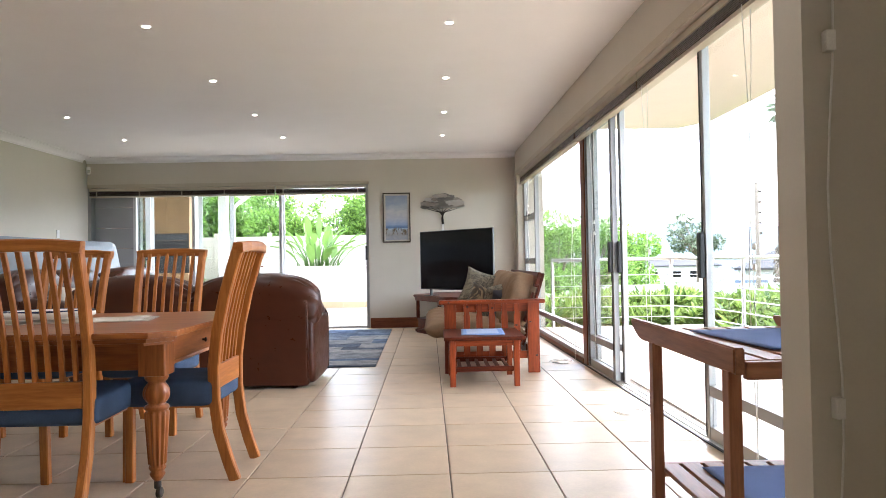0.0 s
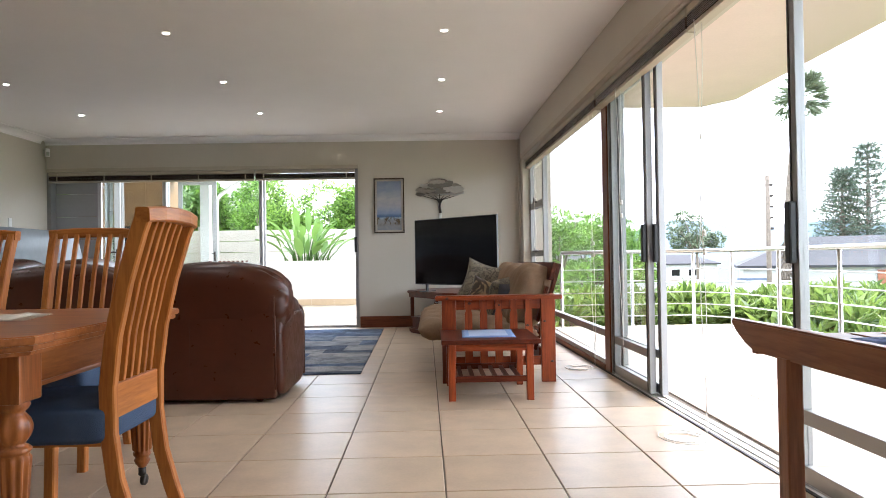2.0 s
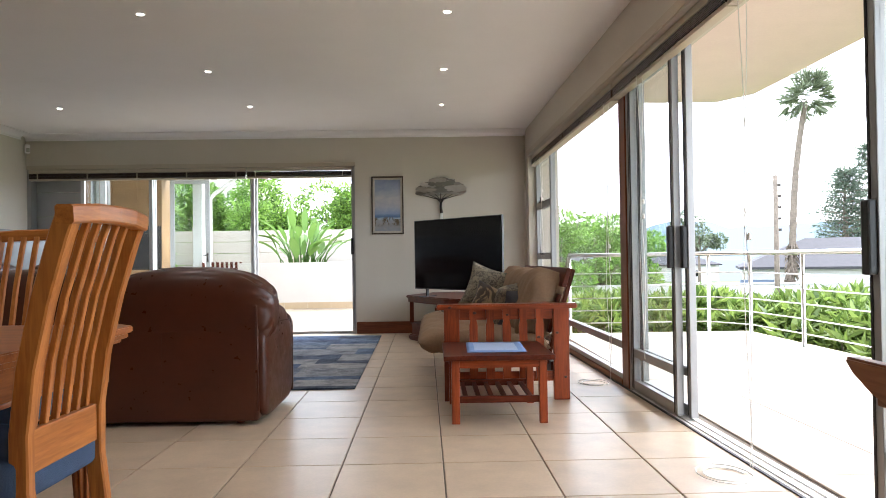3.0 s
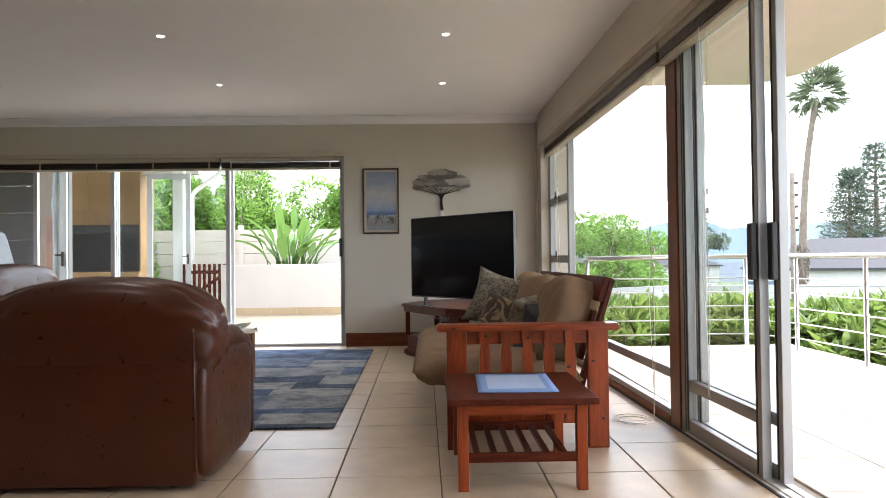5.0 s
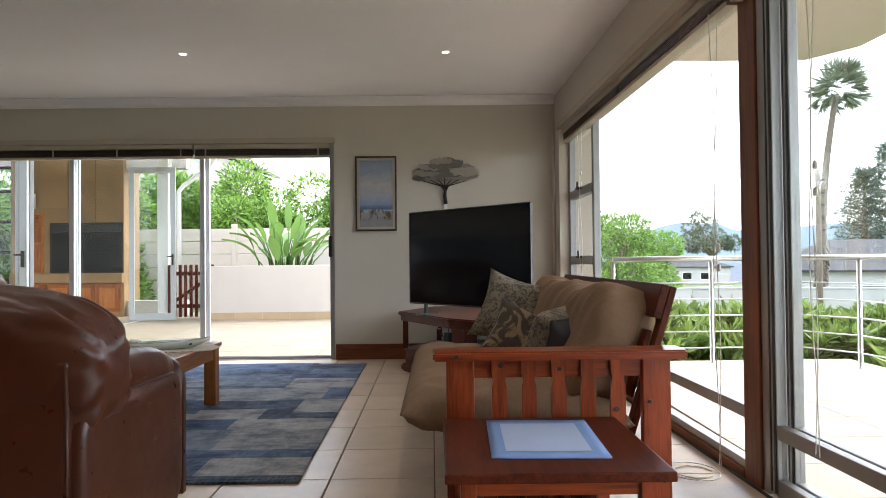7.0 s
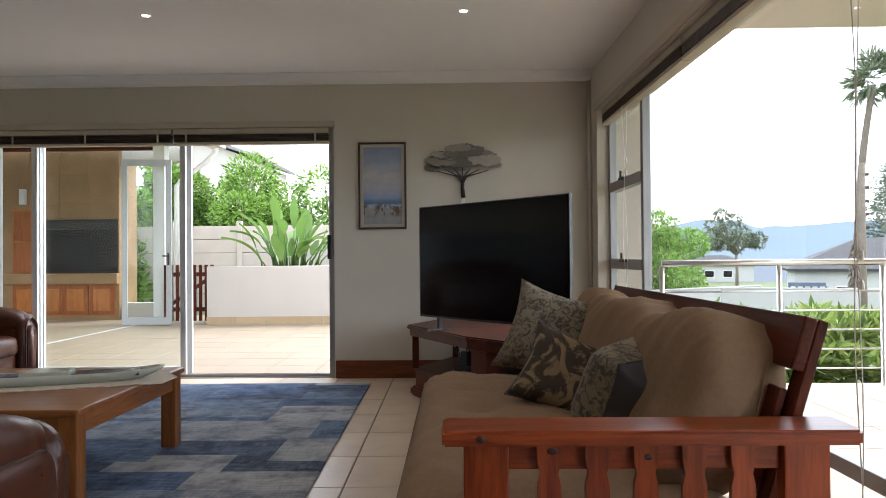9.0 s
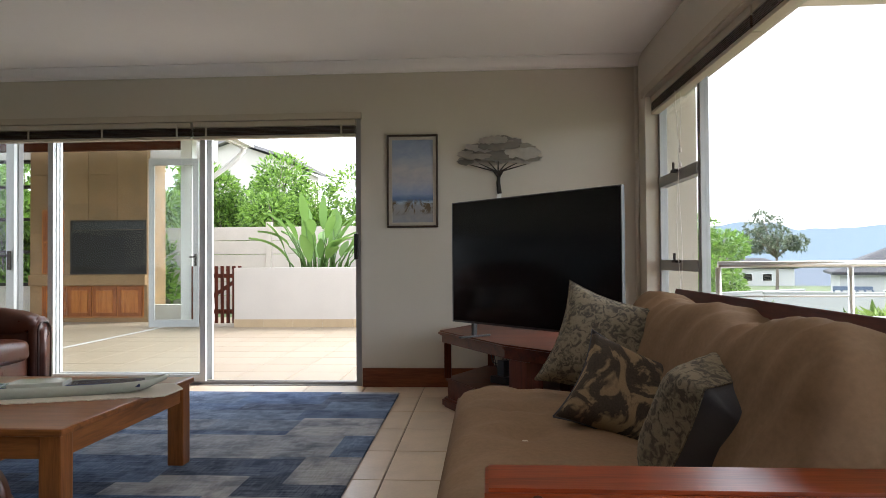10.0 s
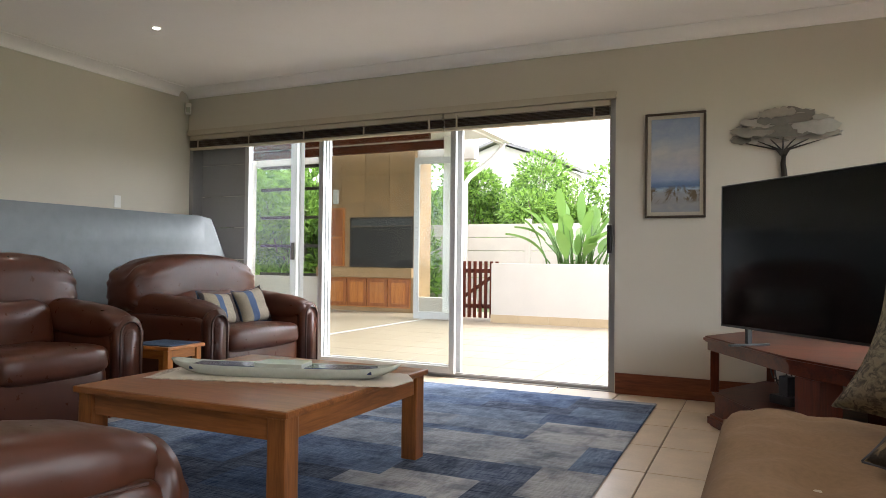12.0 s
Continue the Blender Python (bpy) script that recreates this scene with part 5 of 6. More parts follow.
tuft = ramp(t_, noise_tex(t_, coords(t_, (1, 1, 0.8)), 11, 4, 0.65, 0.6), [(0.43, (0, 0, 0)), (0.52, (1, 1, 1))])
col = mix(t_, col, (0.11, 0.075, 0.035), mix(t_, low, tuft, 1.0, "MULTIPLY"))
t_.links.new(col, b_.inputs["Base Color"])
b_.inputs["Roughness"].default_value = 0.5
part("canvas", boxes((-fw + fb + 0.026, fw - fb - 0.026, -0.010, -0.004, -fh + fb + 0.026, fh - fb - 0.026)), m_, pi, "oil seascape on canvas")

tm = thing("metal_tree_sculpture", "cut metal thorn tree sculpture hung on the wall", "sculpture", pose(0.03, NY - 0.0, 1.625))
bm = fresh()
tube(bm, [(0.01, -0.03, 0.0), (0.0, -0.03, 0.09), (0.005, -0.03, 0.15)], 0.020, 8, 0.014)
for a in range(7):
    s = (a - 3) / 3
    tube(bm, [(0.005, -0.03, 0.13), (0.04 * s, -0.035, 0.19), (0.15 * s, -0.04, 0.24 - 0.02 * abs(s)), (0.24 * s, -0.04, 0.275 - 0.03 * abs(s))], 0.009, 6, 0.003)
part("branches", bm, DKMETAL, tm, "dark iron trunk and branches", True)
# pale and dark metal in turn paints highlights and dark gaps into the plates
MIRROR2 = plain("brushed_metal_lit", (0.50, 0.49, 0.46), 0.3, 1.0, grain=30, var=0.15, bumps=0.15)
MIRROR3 = plain("brushed_metal_shaded", (0.20, 0.19, 0.17), 0.45, 0.85, grain=30, var=0.2, bumps=0.15)
rngt = random.Random(4)
for k, (x, z, w, h) in enumerate(((-0.14, 0.275, 0.20, 0.028), (0.15, 0.285, 0.21, 0.030), (0.0, 0.315, 0.24, 0.03), (-0.20, 0.325, 0.14, 0.026), (0.20, 0.335, 0.15, 0.028), (-0.07, 0.36, 0.22, 0.034),
                                  (0.11, 0.375, 0.20, 0.032), (-0.15, 0.385, 0.13, 0.024), (0.02, 0.415, 0.19, 0.034), (-0.04, 0.445, 0.12, 0.022), (0.10, 0.435, 0.10, 0.02), (-0.27, 0.268, 0.07, 0.016), (0.28, 0.295, 0.07, 0.018))):
    n_ = 30
    ol = [(w * math.cos(a) * (1 + 0.10 * rngt.uniform(-1, 1)), 1.55 * h * math.sin(a) * (1 + 0.35 * rngt.uniform(-1, 1)) + (0.006 if math.sin(a) > 0 else 0)) for a in [2 * math.pi * q / n_ for q in range(n_)]]
    part("foliage_plate", prism(fresh(), ol, 0, 0.003, pose(x, -0.018 - 0.008 * (k % 5), z, 82 + rngt.uniform(-22, 22), rngt.uniform(-5, 5), 0)), (MIRROR, MIRROR2, MIRROR3)[k % 3], tm, "polished metal leaf plate" if k == 0 else "")
part("wall_bracket", boxes((-0.012, 0.025, -0.03, 0.0, -0.10, 0.0), bev=0.003), WHITE, tm, "white wall bracket")

# ---- balcony railing ----
# the conifer needles' colour is paled to paint in distance haze
LEAF7 = leaf_mat("hazed_pine_needles", (0.04, 0.062, 0.042), (0.10, 0.135, 0.09))
LEAF6 = leaf_mat("palm_leaves", (0.07, 0.095, 0.05), (0.17, 0.20, 0.12))
ra = thing("balcony_railing", "stainless steel balcony railing with thin horizontal bars", "railing", pose(0, 0, 0))
run = [(1.68, 10.42), (2.65, 10.42), (3.50, 10.42), (3.82, 9.92), (3.90, 8.85), (3.90, 7.65), (3.90, 6.45), (3.90, 5.25), (3.90, 4.05), (3.90, 2.85), (3.90, 1.65), (3.90, 0.45)]
part("handrail", tube(fresh(), [(x, y, 1.02) for x, y in run], 0.027, 12), STEEL, ra, "thick round handrail", True)
for z in (0.14, 0.30, 0.46, 0.62, 0.78):
    part("bar", tube(fresh(), [(x, y, z) for x, y in run], 0.008, 6), STEEL, ra, "", True)
for x, y in run:
    part("post", lathe(fresh(), [(0.045, -0.012), (0.045, 0.0), (0.021, 0.002), (0.021, 1.0)], 12, (x, y, 0)), STEEL, ra, "", True)


def bush(name, label, centres, radii, per, size, aspect, material, bend=0.15, category="bush", group=""):
    ob = thing(name, label, category, pose(centres[0][0], centres[0][1], terrain(centres[0][0], centres[0][1])), group)
    rng = np.random.default_rng(int(abs(centres[0][0] * 100) + abs(centres[0][1] * 10)))
    pts, ways = clumps(rng, centres, radii, per)
    base = np.array(ob.matrix_basis.translation)
    leaf_cloud("foliage", pts - base, ways, size, aspect, material, ob, bend)
    bm = fresh()
    for c in centres:
        q = Vector(c) - ob.matrix_basis.translation
        tube(bm, [(q.x * 0.3, q.y * 0.3, 0), (q.x * 0.7, q.y * 0.7, q.z * 0.5), q], 0.05, 6, 0.015)
    part("stems", bm, BARK, ob)
    return ob


def rosette_bush(label, cx, cy, w, top, count, seed, material):
    """A low garden shrub of long strap leaves in rosettes."""
    ob = thing("garden_shrub", label, "shrub", pose(cx, cy, terrain(cx, cy)), "shrubs below the balcony")
    rng = np.random.default_rng(seed)
    base = np.array((cx, cy, terrain(cx, cy)))
    hubs = np.stack([rng.uniform(-w, w, count), rng.uniform(-w, w, count), np.zeros(count)], 1)
    hubs[:, 2] = top - base[2] - 0.18 - 0.5 * rng.random(count) ** 1.5 - 0.25 * (hubs[:, 0] ** 2 + hubs[:, 1] ** 2) / (w * w)
    per = 18
    pts = np.repeat(hubs, per, 0) + rng.normal(size=(count * per, 3)) * 0.025
    a, e = rng.uniform(0, 2 * np.pi, count * per), rng.uniform(-0.25, 1.2, count * per)
    ways = np.stack([np.cos(a) * np.cos(e), np.sin(a) * np.cos(e), np.sin(e)], 1)
    leaf_cloud("foliage", pts, ways, 0.27, 0.24, material, ob, 0.12)
    bm = fresh()
    for h in hubs[::4]:
        tube(bm, [(h[0] * 0.5, h[1] * 0.5, 0), (h[0] * 0.9, h[1] * 0.9, h[2] * 0.6), tuple(h)], 0.03, 5, 0.012)
    part("stems", bm, BARK, ob)
    return ob


k = 0
for cx, cy, w, top in ((2.2, 12.0, 1.1, 0.42), (4.0, 12.2, 1.1, 0.52), (5.4, 11.0, 1.1, 0.55), (5.6, 9.3, 1.1, 0.40), (6.6, 12.6, 1.2, 0.5), (5.5, 7.5, 1.1, 0.30), (8.2, 13.4, 1.2, 0.45), (3.2, 13.8, 1.1, 0.45), (5.6, 5.6, 1.1, 0.2), (7.6, 10.2, 1.2, 0.3), (5.1, 14.3, 1.2, 0.4)):
    rosette_bush("leafy bright green garden shrub below the balcony", cx, cy, w, top, 150, k, LEAF5)
    k += 1

# ---- distance beyond the balcony ----
def tree(name, label, x, y, top, trunk_h, lumps, material, per, size, aspect=0.5, seed=1, trunk_r=0.2, category="tree"):
    """A tapered trunk, limbs to each lump of the crown, and the crown of small leaves."""
    g = terrain(x, y)
    ob = thing(name, label, category, pose(x, y, g))
    bm = fresh()
    tube(bm, [(0, 0, -0.1), (0.1, 0.05, trunk_h * 0.5), (0, 0, trunk_h)], trunk_r, 10, trunk_r * 0.6)
    for c, r in lumps:
        tube(bm, [(0, 0, trunk_h * 0.9), (c[0] * 0.5, c[1] * 0.5, (trunk_h + c[2]) / 2), (c[0], c[1], c[2] + r * 0.4)], trunk_r * 0.5, 6, trunk_r * 0.1)
    part("trunk", bm, BARK, ob, "", True)
    rng = np.random.default_rng(seed)
    pts, ways = clumps(rng, [c for c, r in lumps], [r for c, r in lumps], per)
    leaf_cloud("crown", pts, ways, size, aspect, material, ob)
    return ob


rn = random.Random(8)


def lumps_for(n, w, z0, z1, r):
    return [((rn.uniform(-w, w), rn.uniform(-w, w), rn.uniform(z0, z1)), r * rn.uniform(0.7, 1.2)) for _ in range(n)]


tree("round_tree", "sparse grey-green tree beyond the garden", 31.8, 84, 6, 5.0, lumps_for(16, 2.6, 5.4, 9.0, 0.9), LEAF3, 170, 0.36, seed=2)
for x, y, z in ((11.3, 42, 5.3), (13.3, 47.5, 5.4), (9.0, 40, 6.0), (10.2, 44, 6.2), (6.5, 38, 6.1), (4.2, 36, 6.0)):
    tree("garden_tree", "dense green garden tree beyond the lawn", x, y, 4, 2.4, lumps_for(11, 1.7, 2.2, z, 0.95), LEAF1, 420, 0.22, seed=int(x * 10))
tree("garden_tree", "dark green hedge tree beside the driveway", 18.5, 26, 1, 1.0, lumps_for(9, 1.2, 1.0, 2.6, 0.7), LEAF2, 380, 0.16, seed=77)

# palm
px, py = 18.1, 37.0
pg = terrain(px, py)
pa = thing("palm_tree", "tall wind-blown fan palm with a slender leaning trunk", "tree", pose(px, py, pg))
H = 8.9 - pg
bend = [Vector((1.25 * (q / 40) ** 1.3 + 0.1 * math.sin(q * 0.16), 0, H * q / 40)) for q in range(41)]
bm = fresh()
rings = []
for q, c in enumerate(bend):
    r = (0.20 - 0.07 * q / 40) * (1.10 if q % 2 else 0.96)
    rings.append([bm.verts.new(c + Vector((r * math.cos(2 * math.pi * j / 12), r * math.sin(2 * math.pi * j / 12), 0))) for j in range(12)])
for q0, q1 in zip(rings, rings[1:]):
    for j in range(12):
        bm.faces.new((q0[j], q0[(j + 1) % 12], q1[(j + 1) % 12], q1[j]))
bm.faces.new(rings[0][::-1])
bm.faces.new(rings[-1])
part("trunk", bm, BARK, pa, "ringed grey trunk", True)
rng = np.random.default_rng(5)
P, D = [], []
for q in range(320):
    c = bend[int(rng.uniform(8, 17))]
    a = rng.uniform(0, 2 * np.pi)
    P.append(np.array(c) + 0.15 * np.array((math.cos(a), math.sin(a), 0)))
    D.append(np.array((math.cos(a) * 0.5, math.sin(a) * 0.5, -1.0)))
leaf_cloud("leaf_skirt", np.array(P), np.array(D), 0.45, 0.18, BARK, pa, 0.1)
P, D = [], []
crown = np.array(bend[-1])
for f in range(60):
    a, e = rng.uniform(0, 2 * np.pi), rng.uniform(-0.8, 1.35)
    d = np.array((math.cos(a) * math.cos(e) + 0.28, math.sin(a) * math.cos(e), math.sin(e)))
    d /= np.linalg.norm(d)
    hub = crown + d * rng.uniform(0.35, 1.0) + np.array((0.1, 0, 0.25))
    s_ = np.cross(d, (0.1, 0.2, 1))
    s_ /= np.linalg.norm(s_)
    w = np.cross(s_, d)
    for q in range(22):
        th = (q / 21 - 0.5) * 2.3
        P.append(hub)
        D.append(d * math.cos(th) + s_ * math.sin(th) + w * 0.1 + np.array((0.35, 0, -0.22)))
leaf_cloud("fronds", np.array(P), np.array(D), 0.78, 0.085, LEAF6, pa, 0.05)

po = thing("utility_pole", "wooden utility pole with insulators", "pole", pose(11.0, 23.6, terrain(11, 23.6)))
ph = 3.55 - terrain(11, 23.6)
part("pole", lathe(fresh(), [(0.09, -0.1), (0.07, ph)], 10), BARK, po, "", True)
part("fittings", boxes(*[(-0.04, 0.16, -0.05, 0.05, ph - 0.35 - 0.36 * q, ph - 0.27 - 0.36 * q) for q in range(5)], bev=0.01), DKMETAL, po)

# tiered conifer
def tiered_pine(ax, ay, top, spread, seed):
    ag = terrain(ax, ay)
    ar = thing("norfolk_pine", "tall dark conifer with tiered branches", "tree", pose(ax, ay, ag), "tiered conifers")
    AH = top - ag
    bm = lathe(fresh(), [(0.45, -0.2), (0.3, AH * 0.5), (0.05, AH)], 10)
    rng = np.random.default_rng(seed)
    P, D = [], []
    for lv in range(19):
        z = AH * (0.22 + 0.76 * lv / 18)
        for b in range(8):
            R = (spread * (1 - lv / 19.5) ** 0.8 + 0.4) * rng.uniform(0.65, 1.12)
            a = 2 * math.pi * (b + 0.4 * lv) / 8 + rng.uniform(-0.2, 0.2)
            d = np.array((math.cos(a), math.sin(a), rng.uniform(0.1, 0.32)))
            tube(bm, [(0, 0, z), tuple(np.array((0, 0, z)) + d * R)], 0.07, 4, 0.02)
            for q in range(40):
                f = rng.uniform(0.15, 1.0) ** 0.8
                P.append(np.array((0, 0, z)) + d * R * f + rng.normal(size=3) * np.array((0.34, 0.34, 0.15)))
                D.append(d + rng.normal(size=3) * 0.6)
    part("trunk", bm, BARK, ar)
    leaf_cloud("needles", np.array(P), np.array(D), 0.44, 0.3, LEAF7, ar, 0.05)


tiered_pine(50.9, 81.0, 13.6, 5.2, 9)
tiered_pine(47.2, 80.0, 10.6, 4.2, 11)


def hip_house(name, label, x, y, w, d, wall_h, roof_h, rot, wall_mat, roof_mat, openings, eave=0.5):
    """A single-storey house with a hipped roof; openings: (x, z, width, height, kind) on its front, at -y."""
    ob = thing(name, label, "house", pose(x, y, terrain(x, y) - 0.1, 0, 0, rot))
    part("wall", boxes((-w / 2, w / 2, -d / 2, d / 2, 0, wall_h)), wall_mat, ob)
    bm = fresh()
    a, b, k = w / 2 + eave, d / 2 + eave, max(0.1, w / 2 - d / 2)
    lo = [bm.verts.new(p) for p in ((-a, -b, wall_h), (a, -b, wall_h), (a, b, wall_h), (-a, b, wall_h))]
    lo2 = [bm.verts.new((v.co.x, v.co.y, wall_h + 0.18)) for v in lo]
    r0, r1 = bm.verts.new((-k, 0, wall_h + roof_h)), bm.verts.new((k, 0, wall_h + roof_h))
    bm.faces.new(lo[::-1])
    for i in range(4):
        bm.faces.new((lo[i], lo[(i + 1) % 4], lo2[(i + 1) % 4], lo2[i]))
    bm.faces.new((lo2[0], lo2[1], r1, r0))
    bm.faces.new((lo2[2], lo2[3], r0, r1))
    bm.faces.new((lo2[1], lo2[2], r1))
    bm.faces.new((lo2[3], lo2[0], r0))
    part("roof", bm, roof_mat, ob)
    for ox, oz, ow, oh, kind in openings:
        wn_ = part(kind, boxes((ox, ox + ow, -d / 2 - 0.06, -d / 2 + 0.02, oz, oz + 0.08), (ox, ox + ow, -d / 2 - 0.06, -d / 2 + 0.02, oz + oh - 0.08, oz + oh),
                               (ox, ox + 0.08, -d / 2 - 0.06, -d / 2 + 0.02, oz + 0.08, oz + oh - 0.08), (ox + ow - 0.08, ox + ow, -d / 2 - 0.06, -d / 2 + 0.02, oz + 0.08, oz + oh - 0.08)), WHITE, ob)
        part("pane", boxes((ox + 0.08, ox + ow - 0.08, -d / 2 - 0.03, -d / 2 + 0.01, oz + 0.08, oz + oh - 0.08)), SCREEN, wn_)
    return ob


GWALL2 = plain("house_paint", (0.48, 0.47, 0.45), 0.9, grain=20, var=0.06)
h1 = hip_house("neighbour_house", "low white house with a dark grey slate roof", 34, 55, 18, 9, 3.4, 2.4, -22, GWALL2, SLATE,
               [(-6.5, 0.9, 1.6, 1.5, "window"), (-3.5, 0.1, 3.2, 2.4, "garage_door"), (1.0, 0.9, 1.2, 1.4, "window"), (4, 0.9, 1.8, 1.4, "window")])
part("chimney", boxes((2.2, 3.1, -1.2, -0.4, 4.6, 6.6), (2.1, 3.2, -1.3, -0.3, 6.6, 6.75)), WHITE, h1)
part("pier", boxes((-0.1, 0.5, -4.75, -4.55, 0, 3.2)), BRICK, h1, "red face-brick pier")
part("pergola", boxes((-9.5, -7.2, -5.6, -5.3, 2.4, 2.65), *[(-9.5 + q * 0.45, -9.36 + q * 0.45, -5.55, -5.4, 0, 2.4) for q in range(6)]), plain("blue_grey_paint", (0.10, 0.13, 0.19), 0.7), h1, "blue-grey slatted carport")
GWALL = plain("garden_wall_paint", (0.42, 0.41, 0.39), 0.9, grain=20, var=0.06)
for x, y, l, r, top in ((15.5, 33.0, 9.0, -14, -0.35), (24.0, 33.5, 9.5, 4, -0.75), (12.0, 39.5, 10, 32, -0.6)):
    wl = thing("garden_wall", "white plastered garden boundary wall", "wall", pose(x, y, terrain(x, y), 0, 0, r), "white boundary walls")
    part("panel", boxes((-l / 2, l / 2, -0.1, 0.1, -0.3, top - terrain(x, y)), bev=0.02), GWALL, wl)
    part("coping", boxes((-l / 2 - 0.03, l / 2 + 0.03, -0.13, 0.13, top - terrain(x, y), top - terrain(x, y) + 0.07), bev=0.02), GWALL, wl)
solid("road", boxes((16, 40, 24, 31, -3.6, terrain(26, 28) + 0.06)), plain("pale_paving", (0.26, 0.25, 0.235), 0.9, grain=8), "pale paved driveway below the garden", "road", "structure")
for x, y, w, r in ((22, 118, 14, 10), (44, 130, 16, -12), (64, 120, 14, 5), (80, 96, 16, -30)):
    hip_house("distant_house", "distant low house with a dull roof", x, y, w, 8, 3.0, 1.8, r, GWALL2, SLATE, [(-4, 0.9, 1.6, 1.3, "window"), (0, 0.9, 1.6, 1.3, "window"), (3, 0.9, 1.6, 1.3, "window")])

# bay and mountains; the water's daylight is painted in as emission
BAY = glow("bay_water_glow", (0.13, 0.15, 0.18), 1.0)
bm = fresh()
n = 40
ri = [[bm.verts.new((r * math.cos(a), r * math.sin(a), -33)) for a in [math.pi * (-0.1 + 0.9 * q / n) for q in range(n + 1)]] for r in (560, 4400)]
for q in range(n):
    bm.faces.new((ri[0][q], ri[0][q + 1], ri[1][q + 1], ri[1][q]))
solid("water", bm, BAY, "pale calm bay in the distance, daylight put into its glow", "water", "structure")
# daylight and distance haze are painted into the hills as emission
HILL = glow("far_hills_glow", (0.145, 0.188, 0.228), 1.0)
bm = fresh()
lo, hi = [], []
for q in range(321):
    a = math.pi * (-0.1 + 0.9 * q / 320)
    az = math.pi / 2 - a
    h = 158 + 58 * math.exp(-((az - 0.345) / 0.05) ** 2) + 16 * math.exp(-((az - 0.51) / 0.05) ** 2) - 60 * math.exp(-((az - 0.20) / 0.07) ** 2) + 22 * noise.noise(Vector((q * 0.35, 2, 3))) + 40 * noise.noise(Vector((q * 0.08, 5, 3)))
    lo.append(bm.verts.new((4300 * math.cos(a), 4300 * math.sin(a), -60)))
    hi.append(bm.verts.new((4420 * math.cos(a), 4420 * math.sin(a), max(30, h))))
for q in range(320):
    bm.faces.new((lo[q], lo[q + 1], hi[q + 1], hi[q]))
solid("backdrop", bm, HILL, "blue mountains across the bay, daylight and haze put into their glow", "mountains", "structure")

# ---- patio: planter wall, gate, fence, plants ----
pw = thing("planter_wall", "cream plastered planter wall with a tiled foot", "wall", pose(-0.95, 16.15, 0))
part("wall_body", boxes((-3.25, 3.1, 0.0, 0.22, 0.0, 0.97), bev=0.012), PLASTER, pw)
for q in range(13):
    part("skirting_tile", boxes((-3.25 + q * 0.49, -2.765 + q * 0.49, -0.012, 0.0, 0.0, 0.13)), FOOT, pw)
solid("planter_soil", boxes((-4.2, 2.1, 16.37, 17.2, 0.0, 0.86)), SOIL, "dark planting soil behind the planter wall", "soil", "structure")
solid("lawn", boxes((-9.5, 3.5, 18.0, 30.0, -0.6, -0.04)), LAWN, "green lawn beyond the patio", "ground", "structure")
gt = thing("picket_gate", "red-brown slatted wooden garden gate", "gate", pose(-4.62, 16.45, 0))
for q in range(9):
    part("picket", boxes((-0.42 + q * 0.1, -0.365 + q * 0.1, -0.012, 0.012, 0.04, 1.0), bev=0.004), DARK["z"], gt)
for z in (0.2, 0.8):
    part("cross_rail", boxes((-0.43, 0.45, 0.012, 0.04, z, z + 0.07)), DARK["x"], gt)
part("brace", box(fresh(), -0.5, 0.5, 0.014, 0.038, -0.03, 0.03, 0, 1, pose(0.0, 0, 0.53, 0, -34, 0)), DARK["x"], gt)
fc = thing("precast_fence", "weathered precast concrete garden fence", "fence", pose(-4.0, 20.2, 0))
for q in range(7):
    part("fence_post", boxes((-4.06 + q * 1.55, -3.94 + q * 1.55, -0.06, 0.06, -0.1, 1.95), bev=0.01), CONCRETE, fc)
    for z in range(6):
        if q < 6:
            part("concrete_panel", boxes((-3.94 + q * 1.55, -2.51 + q * 1.55, -0.025, 0.025, 0.02 + z * 0.305, 0.315 + z * 0.305), bev=0.008), CONCRETE, fc)
sw2 = solid("garden_screen_wall", boxes((-3.1, 1.5, 18.6, 18.8, -0.05, 1.42), bev=0.03), PLASTER, "pale curved-top plastered garden wall", "wall")

st_ = thing("strelitzia", "giant strelitzia plant with broad upright leaves", "plant", pose(-2.95, 16.8, 0.86))
rng2 = random.Random(12)
for q in range(54):
    a = rng2.uniform(0, 2 * math.pi)
    lean = rng2.uniform(0.02, 1.0) ** 1.3
    L = rng2.uniform(0.25, 1.05) * (1.15 - 0.5 * lean)
    lw = rng2.uniform(0.06, 0.115)
    ll = rng2.uniform(0.32, 0.62)
    d = Vector((math.cos(a), math.sin(a), 0))
    base = d * rng2.uniform(0.02, 0.5)
    hubp = base + d * lean * L * 0.6 + Vector((0, 0, L * 0.75))
    bm = tube(fresh(), [base, base + d * lean * L * 0.2 + Vector((0, 0, L * 0.4)), hubp], 0.018, 6, 0.010)
    side = d.cross(Vector((0, 0, 1)))
    prev = None
    for s in range(9):
        f = s / 8
        p = hubp + d * lean * ll * (f * 0.9 + 0.5 * f * f) + Vector((0, 0, ll * (f - 0.55 * lean * f * f)))
        w = lw * math.sin(math.pi * min(1, 0.06 + f * 0.94)) ** 0.7
        row = [bm.verts.new(p - side * w + Vector((0, 0, 0.03))), bm.verts.new(p), bm.verts.new(p + side * w + Vector((0, 0, 0.03)))]
        if prev:
            bm.faces.new((prev[0], prev[1], row[1], row[0]))
            bm.faces.new((prev[1], prev[2], row[2], row[1]))
        prev = row
    part("leaf", bm, LEAF4, st_, "", True)
